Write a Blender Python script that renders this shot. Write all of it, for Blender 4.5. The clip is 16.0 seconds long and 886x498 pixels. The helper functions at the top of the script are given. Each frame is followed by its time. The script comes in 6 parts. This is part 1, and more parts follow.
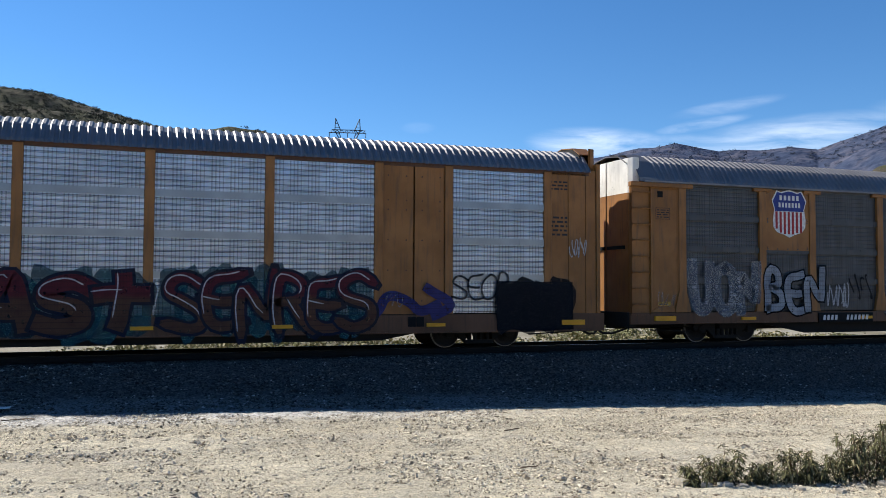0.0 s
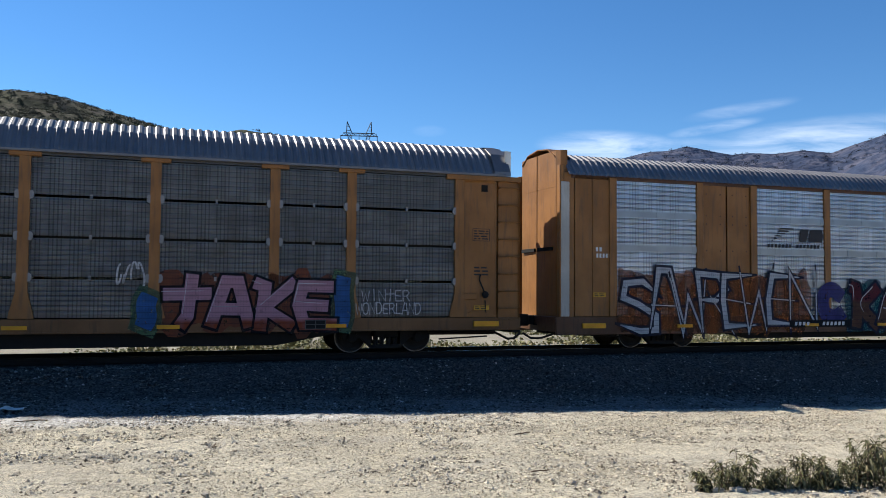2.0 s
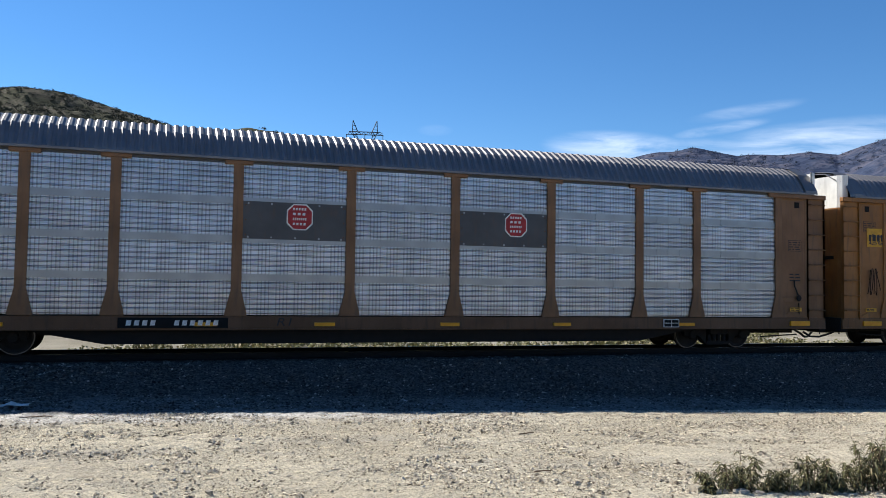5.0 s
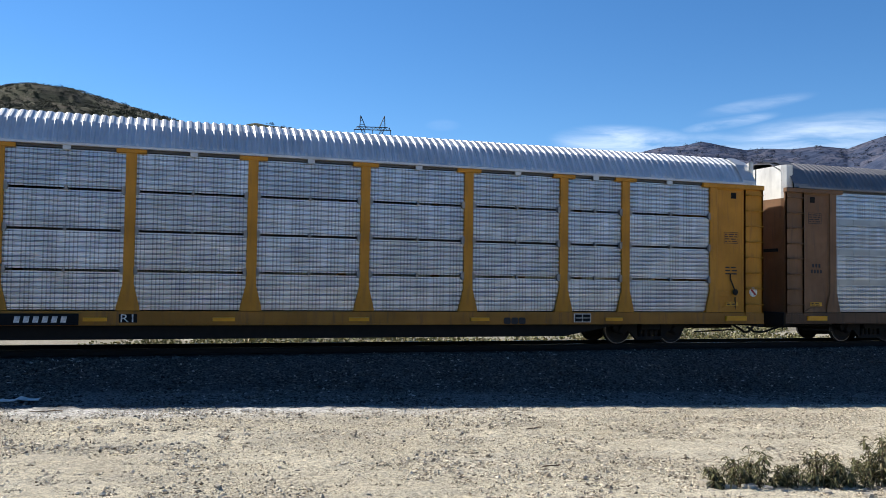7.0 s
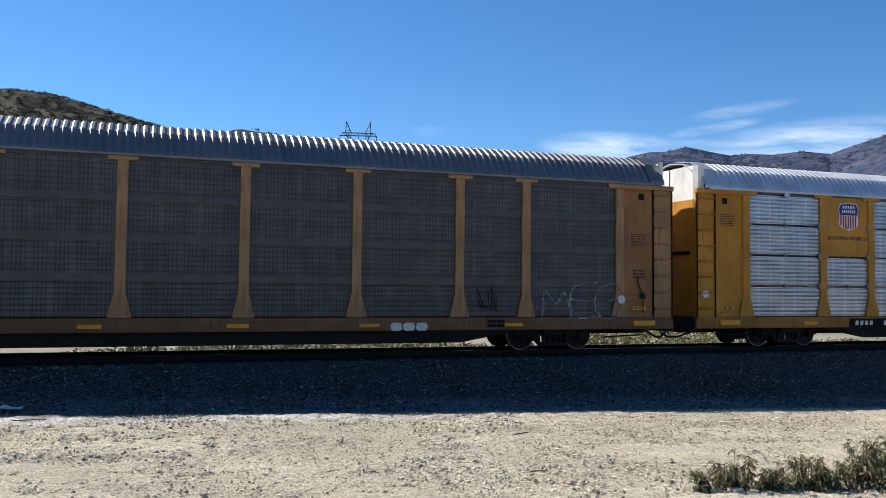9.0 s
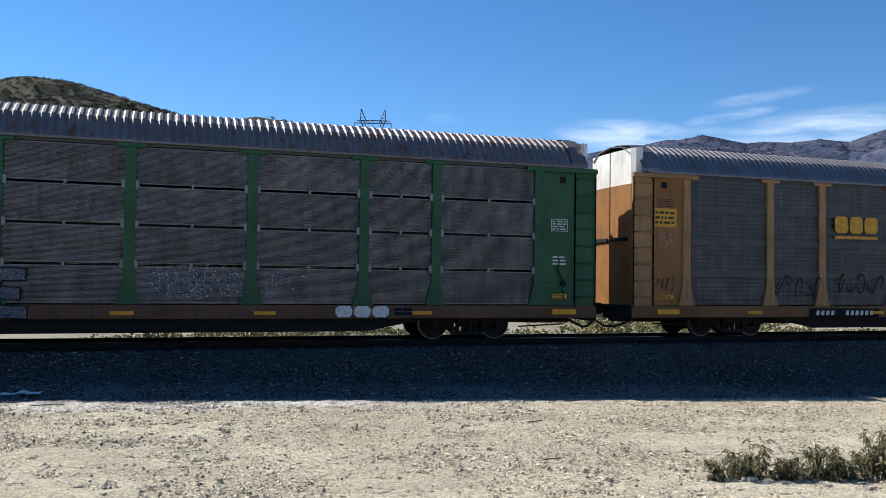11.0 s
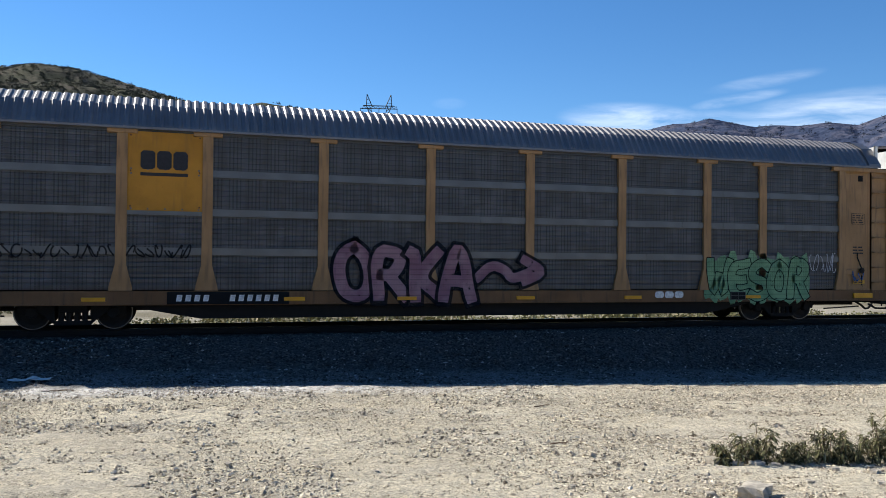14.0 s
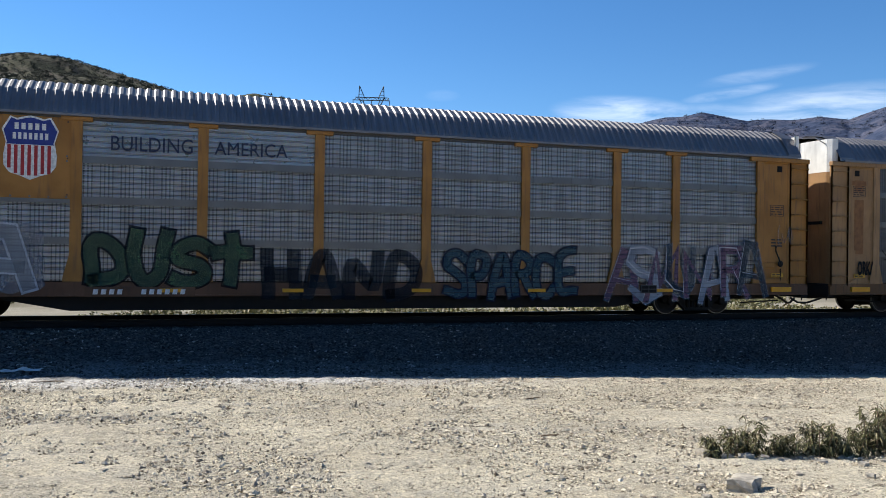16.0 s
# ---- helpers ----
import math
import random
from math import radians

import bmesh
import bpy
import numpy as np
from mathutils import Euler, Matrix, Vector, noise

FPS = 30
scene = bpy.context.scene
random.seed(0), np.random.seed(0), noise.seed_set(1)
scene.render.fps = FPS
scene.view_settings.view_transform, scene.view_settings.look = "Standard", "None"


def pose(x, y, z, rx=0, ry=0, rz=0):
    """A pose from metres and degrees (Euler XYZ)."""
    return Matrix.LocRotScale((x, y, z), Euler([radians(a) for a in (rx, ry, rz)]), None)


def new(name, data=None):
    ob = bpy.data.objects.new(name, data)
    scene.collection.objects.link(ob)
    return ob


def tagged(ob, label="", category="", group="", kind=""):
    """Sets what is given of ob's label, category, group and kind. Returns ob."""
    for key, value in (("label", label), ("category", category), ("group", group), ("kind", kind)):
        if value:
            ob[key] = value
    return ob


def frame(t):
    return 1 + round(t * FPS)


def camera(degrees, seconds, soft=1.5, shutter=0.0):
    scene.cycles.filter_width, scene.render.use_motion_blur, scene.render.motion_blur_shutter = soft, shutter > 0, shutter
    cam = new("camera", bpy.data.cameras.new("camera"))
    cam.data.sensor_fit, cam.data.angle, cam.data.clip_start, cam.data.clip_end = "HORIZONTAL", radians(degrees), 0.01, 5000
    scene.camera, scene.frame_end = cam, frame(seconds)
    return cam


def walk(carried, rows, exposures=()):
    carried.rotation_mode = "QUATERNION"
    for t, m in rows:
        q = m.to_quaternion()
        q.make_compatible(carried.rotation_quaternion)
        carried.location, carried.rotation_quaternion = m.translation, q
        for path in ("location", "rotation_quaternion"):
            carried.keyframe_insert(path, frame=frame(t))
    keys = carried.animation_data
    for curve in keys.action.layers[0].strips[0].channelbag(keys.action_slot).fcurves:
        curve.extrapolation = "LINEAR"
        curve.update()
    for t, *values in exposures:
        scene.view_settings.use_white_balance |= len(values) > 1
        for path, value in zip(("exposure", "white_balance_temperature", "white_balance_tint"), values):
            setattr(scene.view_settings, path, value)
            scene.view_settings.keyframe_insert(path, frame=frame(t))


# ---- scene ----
cam = camera(55.8, 16.0, soft=0.85)
EYE = 2.5          # the eye over the gravel road
RAIL = 0.793       # rail top
YC = 22.55         # middle of the track
SPEED = 12.832     # metres a second, to the right
CAR = 28.6         # coupled length of a car
X_FIRST = 27.175   # middle of the first car at the start
SLACK = [-0.06, 0.135, 0.095, 0.49, 0.756, 1.02, 0.94, 1.14, 1.345]   # how far each car runs ahead of an even spacing

# seconds, pitch, roll, yaw of the held camera
VIEW = [(0.0, 2.5, -0.26, -19.77), (0.5, 2.88, -0.26, -19.63), (1.0, 3.11, -0.34, -19.44), (1.5, 3.04, -0.41, -19.18),
        (2.0, 2.71, -0.43, -19.02), (2.5, 2.23, -0.4, -18.95), (3.0, 1.71, -0.62, -18.94), (3.5, 1.86, -0.78, -19.47),
        (6.0, 2.94, -0.83, -18.19), (6.5, 2.58, -0.8, -18.18), (7.0, 2.31, -0.79, -18.17), (7.5, 2.54, -0.57, -18.28),
        (8.0, 2.69, -0.36, -18.66), (8.5, 2.8, -0.51, -19.15), (11.0, 1.87, -0.77, -18.12), (11.5, 1.81, -0.61, -17.82),
        (12.0, 1.58, -0.55, -17.75), (12.5, 1.41, -0.65, -17.7), (13.0, 1.4, -0.48, -17.77), (13.5, 1.23, -0.47, -17.81),
        (14.0, 0.86, -0.55, -17.66), (14.5, 0.45, -0.44, -17.87), (15.0, 0.16, -0.46, -18.09), (15.5, 0.28, -0.56, -18.26),
        (16.0, 0.34, -0.80, -18.21)]
walk(cam, [(t, pose(0, 0, EYE, 90 + p, r, w)) for t, p, r, w in VIEW], exposures=[(0.0, 0.62), (16.0, 0.62)])

# ---- light ----
SUN_WAY = Vector((-0.73, 0.885, 1.0)).normalized()
sun = new("sun", bpy.data.lights.new("sun", "SUN"))
sun.data.energy, sun.data.angle, sun.data.color = 5.0, radians(0.53), (1.0, 0.95, 0.86)
sun.rotation_euler = SUN_WAY.to_track_quat("Z", "Y").to_euler()

world = bpy.data.worlds.new("world")
scene.world = world
world.use_nodes = True
wn, wl = world.node_tree.nodes, world.node_tree.links
wn.clear()
sky = wn.new("ShaderNodeTexSky")
sky.sky_type, sky.sun_disc = "NISHITA", False
sky.sun_elevation = math.asin(SUN_WAY.z)
sky.sun_rotation = math.atan2(SUN_WAY.x, SUN_WAY.y)
sky.air_density, sky.dust_density, sky.ozone_density, sky.altitude = 1.0, 0.0, 6.0, 1200
back = wn.new("ShaderNodeBackground")
back.inputs["Strength"].default_value = 0.093
wout = wn.new("ShaderNodeOutputWorld")
# thin veils of cirrus low in the sky
wtc = wn.new("ShaderNodeTexCoord")
wsep = wn.new("ShaderNodeSeparateXYZ")
wl.new(wtc.outputs["Generated"], wsep.inputs[0])


def wmath(op, a, b=0.0, c=0.0):
    n = wn.new("ShaderNodeMath")
    n.operation = op
    for i, v in enumerate((a, b, c)):
        if hasattr(v, "is_output"):
            wl.new(v, n.inputs[i])
        else:
            n.inputs[i].default_value = v
    return n.outputs[0]


def wrange(v, a, b):
    n = wn.new("ShaderNodeMapRange")
    n.interpolation_type = "SMOOTHSTEP"
    wl.new(v, n.inputs[0])
    n.inputs[1].default_value, n.inputs[2].default_value = a, b
    return n.outputs[0]


w_az = wmath("MULTIPLY", wmath("ARCTAN2", wsep.outputs[0], wsep.outputs[1]), 57.2958)
wcomb = wn.new("ShaderNodeCombineXYZ")
wl.new(wmath("ADD", wmath("MULTIPLY", w_az, 0.16), wmath("MULTIPLY", wsep.outputs[2], 16.0)), wcomb.inputs[0])
wl.new(wmath("MULTIPLY", wsep.outputs[2], 52.0), wcomb.inputs[2])
wnoise = wn.new("ShaderNodeTexNoise")
wnoise.inputs["Scale"].default_value, wnoise.inputs["Detail"].default_value, wnoise.inputs["Roughness"].default_value = 1.0, 7.0, 0.58
wnoise.inputs["Distortion"].default_value = 0.5
wl.new(wcomb.outputs[0], wnoise.inputs["Vector"])
w_fac = None
# azimuth, height, half width, half height, slope, strength of each veil
for az0, z0, ra, rz, slope, k in ((30.6, 0.164, 5.6, 0.023, -0.0012, 1.05), (42.0, 0.163, 8.5, 0.026, 0.0012, 0.85), (38.6, 0.201, 4.0, 0.009, 0.002, 0.34),
                                  (37.0, 0.183, 3.4, 0.008, 0.0022, 0.45), (36.0, 0.155, 12.0, 0.022, 0.0, 0.45), (55.0, 0.19, 9.0, 0.03, 0.001, 0.6), (18.0, 0.186, 1.4, 0.008, 0.0, 0.15)):
    da = wmath("SUBTRACT", w_az, az0)
    dz = wmath("SUBTRACT", wmath("SUBTRACT", wsep.outputs[2], z0), wmath("MULTIPLY", da, slope))
    d = wmath("ADD", wmath("POWER", wmath("ABSOLUTE", wmath("DIVIDE", da, ra)), 2.0), wmath("POWER", wmath("ABSOLUTE", wmath("DIVIDE", dz, rz)), 2.0))
    v = wmath("MULTIPLY", wrange(d, 1.0, 0.0), k)
    w_fac = v if w_fac is None else wmath("MAXIMUM", w_fac, v)
w_fac = wmath("MULTIPLY", w_fac, wrange(wnoise.outputs["Fac"], 0.25, 0.85))
wmix = wn.new("ShaderNodeMixRGB")
wmix.inputs[2].default_value = (11.0, 11.5, 12.0, 1)
wl.new(wmath("MULTIPLY", w_fac, 0.55), wmix.inputs[0])
whue = wn.new("ShaderNodeHueSaturation")
whue.inputs["Saturation"].default_value = 1.16
wl.new(sky.outputs[0], whue.inputs["Color"])
wl.new(whue.outputs[0], wmix.inputs[1])
wl.new(wmix.outputs[0], back.inputs["Color"])
wl.new(back.outputs[0], wout.inputs[0])

# ---- materials ----


class Mat:
    """A node material with short ways to add nodes."""

    def __init__(self, name, color=(0.5, 0.5, 0.5), rough=0.6, metal=0.0, spec=0.4):
        self.m = bpy.data.materials.new(name)
        self.m.use_nodes = True
        self.n, self.l = self.m.node_tree.nodes, self.m.node_tree.links
        self.b = self.n["Principled BSDF"]
        self.b.inputs["Base Color"].default_value = (*color, 1)
        self.b.inputs["Roughness"].default_value = rough
        self.b.inputs["Metallic"].default_value = metal
        self.b.inputs["Specular IOR Level"].default_value = spec
        self.tc = self.n.new("ShaderNodeTexCoord")

    def put(self, v, socket):
        if hasattr(v, "is_output"):
            self.l.new(v, socket)
        elif isinstance(v, tuple):
            socket.default_value = (*v, 1) if len(v) == 3 and socket.type == "RGBA" else v
        else:
            socket.default_value = v

    def noise(self, scale, detail=4.0, stretch=(1, 1, 1), coord="Object", rough=0.55, own=False):
        """own: each object gets its own stretch of the pattern."""
        mp = self.n.new("ShaderNodeMapping")
        mp.inputs["Scale"].default_value = stretch
        if own:
            self.l.new(self.math("MULTIPLY", self.rand(), 90.0), mp.inputs["Location"])
        self.l.new(self.tc.outputs[coord], mp.inputs["Vector"])
        t = self.n.new("ShaderNodeTexNoise")
        t.inputs["Scale"].default_value, t.inputs["Detail"].default_value, t.inputs["Roughness"].default_value = scale, detail, rough
        self.l.new(mp.outputs[0], t.inputs["Vector"])
        return t.outputs["Fac"]

    def vor(self, scale, out="Distance", stretch=(1, 1, 1), coord="Object"):
        mp = self.n.new("ShaderNodeMapping")
        mp.inputs["Scale"].default_value = stretch
        self.l.new(self.tc.outputs[coord], mp.inputs["Vector"])
        t = self.n.new("ShaderNodeTexVoronoi")
        t.inputs["Scale"].default_value = scale
        self.l.new(mp.outputs[0], t.inputs["Vector"])
        return t.outputs[out]

    def math(self, op, a, b=0.0):
        n = self.n.new("ShaderNodeMath")
        n.operation = op
        self.put(a, n.inputs[0])
        self.put(b, n.inputs[1])
        return n.outputs[0]

    def ramp(self, v, a, b):
        n = self.n.new("ShaderNodeMapRange")
        n.interpolation_type = "SMOOTHSTEP"
        self.put(v, n.inputs[0])
        n.inputs[1].default_value, n.inputs[2].default_value = a, b
        return n.outputs[0]

    def mix(self, f, a, b, how="MIX"):
        n = self.n.new("ShaderNodeMixRGB")
        n.blend_type = how
        for v, s in zip((f, a, b), n.inputs):
            self.put(v, s)
        return n.outputs[0]

    def xyz(self, coord="Object"):
        n = self.n.new("ShaderNodeSeparateXYZ")
        self.l.new(self.tc.outputs[coord], n.inputs[0])
        return n.outputs

    def rand(self):
        return self.n.new("ShaderNodeObjectInfo").outputs["Random"]

    def island(self):
        return self.n.new("ShaderNodeNewGeometry").outputs["Random Per Island"]

    def color(self, v):
        self.put(v, self.b.inputs["Base Color"])
        return self

    def rough(self, v):
        self.put(v, self.b.inputs["Roughness"])
        return self

    def bump(self, v, strength=0.4, dist=0.02):
        n = self.n.new("ShaderNodeBump")
        n.inputs["Strength"].default_value, n.inputs["Distance"].default_value = strength, dist
        self.l.new(v, n.inputs["Height"])
        self.l.new(n.outputs[0], self.b.inputs["Normal"])
        return self


def paint(name, c, grime=(0.07, 0.05, 0.035), amount=0.55, rough=0.5):
    """Weathered enamel: faded patches, streaks of dust running down, chips of rust."""
    m = Mat(name, c, rough)
    fade = m.mix(m.ramp(m.noise(0.9, 5), 0.35, 0.7), tuple(v * 0.82 for v in c), tuple(min(1, v * 1.12 + 0.01) for v in c))
    streak = m.math("MULTIPLY", m.ramp(m.noise(3.0, 6, (3.0, 3.0, 0.35)), 0.48, 0.78), amount)
    col = m.mix(streak, fade, grime)
    chips = m.math("MULTIPLY", m.ramp(m.noise(22, 4), 0.66, 0.74), 0.5)
    col = m.mix(chips, col, (0.09, 0.04, 0.02))
    m.color(col).rough(m.math("ADD", m.math("MULTIPLY", m.noise(6), 0.3), rough - 0.12)).bump(m.noise(5, 3), 0.08, 0.01)
    return m.m


def panel_steel(name, light, dark, metal, rough, grime, brown=(0.10, 0.075, 0.055), holes=1.0, wave=0.03):
    """Galvanised sheet, slightly buckled, with columns of small punched slots."""
    m = Mat(name, light, rough, metal)
    base = m.mix(m.ramp(m.noise(1.3, 6, (1, 1, 2.2), own=True), 0.34, 0.68), dark, light)
    base = m.mix(m.math("MULTIPLY", m.rand(), 0.4), base, tuple(v * 0.6 for v in light))
    spangle = m.mix(0.12, base, m.vor(40, "Color"), "OVERLAY")
    dirt = m.math("MULTIPLY", m.ramp(m.noise(2.2, 7, (2.4, 2.4, 0.45), own=True), 0.42, 0.72), grime)
    col = m.mix(dirt, spangle, brown)
    scuff = m.math("MULTIPLY", m.ramp(m.noise(5.0, 6, (0.4, 1, 3.0), own=True), 0.62, 0.74), 0.35)
    col = m.mix(scuff, col, tuple(min(1.0, v * 1.7 + 0.02) for v in light))
    x, y, z = m.xyz()
    fine = m.math("LESS_THAN", m.math("FRACT", m.math("MULTIPLY", x, 11.0)), 0.36)
    group = m.math("LESS_THAN", m.math("FRACT", m.math("MULTIPLY", x, 2.2)), 0.66)
    slot = m.math("LESS_THAN", m.math("FRACT", m.math("MULTIPLY", z, 17.0)), 0.62)
    hole = m.math("MULTIPLY", m.math("MULTIPLY", m.math("MULTIPLY", fine, slot), group), 0.95 * holes)
    m.color(m.mix(hole, col, (0.012, 0.013, 0.016)))
    m.put(m.math("MULTIPLY", m.math("SUBTRACT", 1.0, hole), metal), m.b.inputs["Metallic"])
    m.rough(m.math("ADD", m.math("MULTIPLY", m.noise(3.0, 5, own=True), 0.24), rough - 0.06))
    m.bump(m.noise(1.5, 3, (1, 1, 1.6), own=True), 1.0, wave)
    return m.m


def metal_sheet(name, c, rough=0.42, metal=0.75, rust=0.1):
    m = Mat(name, c, rough, metal)
    base = m.mix(m.ramp(m.noise(1.3, 5), 0.3, 0.7), tuple(v * 0.8 for v in c), c)
    r = m.math("MULTIPLY", m.ramp(m.noise(3.5, 6, (1.5, 1.5, 0.6)), 0.5, 0.7), rust)
    m.color(m.mix(r, base, (0.16, 0.075, 0.04))).rough(m.math("ADD", m.math("MULTIPLY", m.noise(7), 0.25), rough - 0.1))
    return m.m


def plain(name, c, rough=0.6, metal=0.0, vary=0.25, scale=6.0):
    m = Mat(name, c, rough, metal)
    m.color(m.mix(m.ramp(m.noise(scale, 5), 0.3, 0.7), tuple(v * (1 - vary) for v in c), tuple(min(1, v * (1 + vary * 0.4)) for v in c)))
    m.rough(m.math("ADD", m.math("MULTIPLY", m.noise(scale * 2), 0.2), rough - 0.1))
    return m.m


M = {
    "dirty_brown": paint("dirty_brown_paint", (0.095, 0.045, 0.018), (0.025, 0.017, 0.012)),
    "dirty_yellow": paint("dirty_yellow_paint", (0.30, 0.13, 0.006)),
    "silver_plain": panel_steel("plain_ribbed_steel", (0.36, 0.365, 0.37), (0.27, 0.275, 0.28), 0.7, 0.25, 0.15, (0.1, 0.08, 0.06), 0.0),
    "dirty_tan": paint("dirty_tan_paint", (0.15, 0.068, 0.02), (0.03, 0.02, 0.013)),
    "band_dull": metal_sheet("tarnished_steel_band", (0.16, 0.165, 0.17), 0.4, 0.7, 0.1),
    "pale_grey": paint("pale_grey_paint", (0.45, 0.45, 0.42), amount=0.3),
    "clip": metal_sheet("clip_steel", (0.27, 0.27, 0.275), 0.5, 0.4, 0.3),
    "tan": paint("tan_paint", (0.275, 0.117, 0.027)),
    "buff": paint("buff_paint", (0.33, 0.182, 0.072)),
    "brown": paint("brown_paint", (0.18, 0.088, 0.036)),
    "ochre": paint("ochre_paint", (0.32, 0.14, 0.02)),
    "yellow": paint("yellow_paint", (0.46, 0.20, 0.005), amount=0.3),
    "green": paint("green_paint", (0.008, 0.085, 0.03), amount=0.3),
    "rust_sill": paint("rusty_sill_paint", (0.10, 0.042, 0.018), (0.025, 0.016, 0.012)),
    "white": paint("white_paint", (0.75, 0.74, 0.70), amount=0.25),
    "silver": panel_steel("bright_galvanised", (0.62, 0.655, 0.72), (0.44, 0.47, 0.53), 0.90, 0.32, 0.2, (0.22, 0.2, 0.17), 0.66, 0.014),
    "silver_dull": panel_steel("dull_galvanised", (0.33, 0.34, 0.35), (0.235, 0.24, 0.25), 0.8, 0.32, 0.3, wave=0.014),
    "grey": panel_steel("grey_weathered_panel", (0.145, 0.15, 0.155), (0.085, 0.09, 0.095), 0.55, 0.32, 0.4, (0.05,0.04,0.032)),
    "charcoal": panel_steel("dark_weathered_panel", (0.105, 0.107, 0.112), (0.065, 0.067, 0.072), 0.5, 0.36, 0.45, (0.045,0.036,0.03)),
    "sooty": panel_steel("brown_weathered_panel", (0.215, 0.21, 0.215), (0.13, 0.125, 0.125), 0.5, 0.36, 0.5, (0.07, 0.05, 0.042), 0.0),
    "band": metal_sheet("plain_steel_band", (0.36, 0.38, 0.40), 0.35, 0.85, 0.05),
    "band_dark": metal_sheet("dull_steel_band", (0.082, 0.085, 0.09), 0.42, 0.5, 0.2),
    "roof": metal_sheet("galvanised_roof", (0.215, 0.208, 0.212), 0.46, 0.7, 0.08),
    "roof_new": metal_sheet("bright_roof", (0.60, 0.615, 0.64), 0.45, 0.5, 0.02),
    "roof_rust": metal_sheet("rusting_roof", (0.19, 0.175, 0.175), 0.5, 0.5, 0.9),
    "under": plain("sooty_underframe", (0.011, 0.009, 0.008), 0.85),
    "black": plain("black_paint", (0.006, 0.006, 0.007), 0.95),
    "wheel": plain("wheel_steel", (0.02, 0.016, 0.014), 0.85, 0.0),
    "tread": plain("polished_tread", (0.20, 0.19, 0.18), 0.4, 0.8),
    "rubber": plain("hose_rubber", (0.015, 0.015, 0.015), 0.7),
    "reflector": plain("yellow_reflector", (0.72, 0.33, 0.008), 0.4, 0.0, 0.15),
    "rail": plain("rail_steel", (0.012, 0.009, 0.008), 0.85, 0.0),
    "rail_top": plain("worn_rail_head", (0.5, 0.49, 0.48), 0.22, 0.95),
    "tie": plain("weathered_tie", (0.025, 0.023, 0.022), 0.9),
    "white_mark": plain("white_lettering", (0.72, 0.72, 0.70), 0.6, 0, 0.3, 14),
    "black_mark": plain("black_lettering", (0.02, 0.02, 0.025), 0.6, 0, 0.3, 14),
    "navy": plain("navy_lettering", (0.012, 0.022, 0.06), 0.6, 0, 0.3, 14),
    "shield_blue": plain("shield_blue", (0.015, 0.035, 0.22), 0.5),
    "shield_red": plain("shield_red", (0.36, 0.02, 0.025), 0.5),
    "placard": plain("yellow_placard", (0.60, 0.32, 0.025), 0.55),
    "primer": plain("primer_patch", (0.24, 0.11, 0.04), 0.7),
}

# ---- helpers of this scene ----


def mesh_of(name, verts, faces, smooth=False):
    me = bpy.data.meshes.new(name)
    me.from_pydata([tuple(v) for v in verts], [], faces)
    me.update()
    if smooth:
        me.polygons.foreach_set("use_smooth", [True] * len(me.polygons))
    return me


def bm_mesh(name, bm, smooth=False):
    bmesh.ops.recalc_face_normals(bm, faces=bm.faces)
    me = bpy.data.meshes.new(name)
    bm.to_mesh(me)
    bm.free()
    if smooth:
        me.polygons.foreach_set("use_smooth", [True] * len(me.polygons))
    return me


def part(name, me, material, parent=None, label="", at=None):
    """One mesh object (me: a mesh or a bmesh) under a thing or a part."""
    if isinstance(me, bmesh.types.BMesh):
        me = bm_mesh(name, me)
    if not me.materials:
        me.materials.append(material)
    ob = new(name, me)
    if me.materials[0] != material:
        ob.material_slots[0].link = "OBJECT"
        ob.material_slots[0].material = material
    if parent:
        ob.parent = parent
    if at is not None:
        ob.matrix_basis = at
    return tagged(ob, label)


def box(bm, x0, x1, y0, y1, z0, z1, bevel=0.0):
    vs = [bm.verts.new((x, y, z)) for x in (x0, x1) for y in (y0, y1) for z in (z0, z1)]
    fs = [bm.faces.new([vs[i] for i in q]) for q in ((0, 1, 3, 2), (4, 6, 7, 5), (0, 4, 5, 1), (2, 3, 7, 6), (0, 2, 6, 4), (1, 5, 7, 3))]
    if bevel:
        es = list({e for f in fs for e in f.edges})
        bmesh.ops.bevel(bm, geom=es, offset=bevel, segments=1, affect="EDGES")
    return bm


def boxes(*bs, bevel=0.0):
    bm = bmesh.new()
    for b in bs:
        box(bm, *b, bevel=bevel)
    return bm


def prism(bm, pts, y0, y1):
    """A flat outline of (x, z) points, thick from y0 to y1."""
    a = [bm.verts.new((x, y0, z)) for x, z in pts]
    b = [bm.verts.new((x, y1, z)) for x, z in pts]
    n = len(pts)
    bm.faces.new(a)
    bm.faces.new(b[::-1])
    for i in range(n):
        bm.faces.new((a[i], b[i], b[(i + 1) % n], a[(i + 1) % n]))
    return bm


def rod(bm, p, q, r, n=6):
    p, q = Vector(p), Vector(q)
    turn = (q - p).to_track_quat("Z", "Y").to_matrix()
    ring = [turn @ Vector((r * math.cos(a), r * math.sin(a), 0)) for a in (2 * math.pi * i / n for i in range(n))]
    a = [bm.verts.new(p + v) for v in ring]
    b = [bm.verts.new(q + v) for v in ring]
    for i in range(n):
        bm.faces.new((a[i], a[(i + 1) % n], b[(i + 1) % n], b[i]))
    bm.faces.new(a[::-1])
    bm.faces.new(b)
    return bm


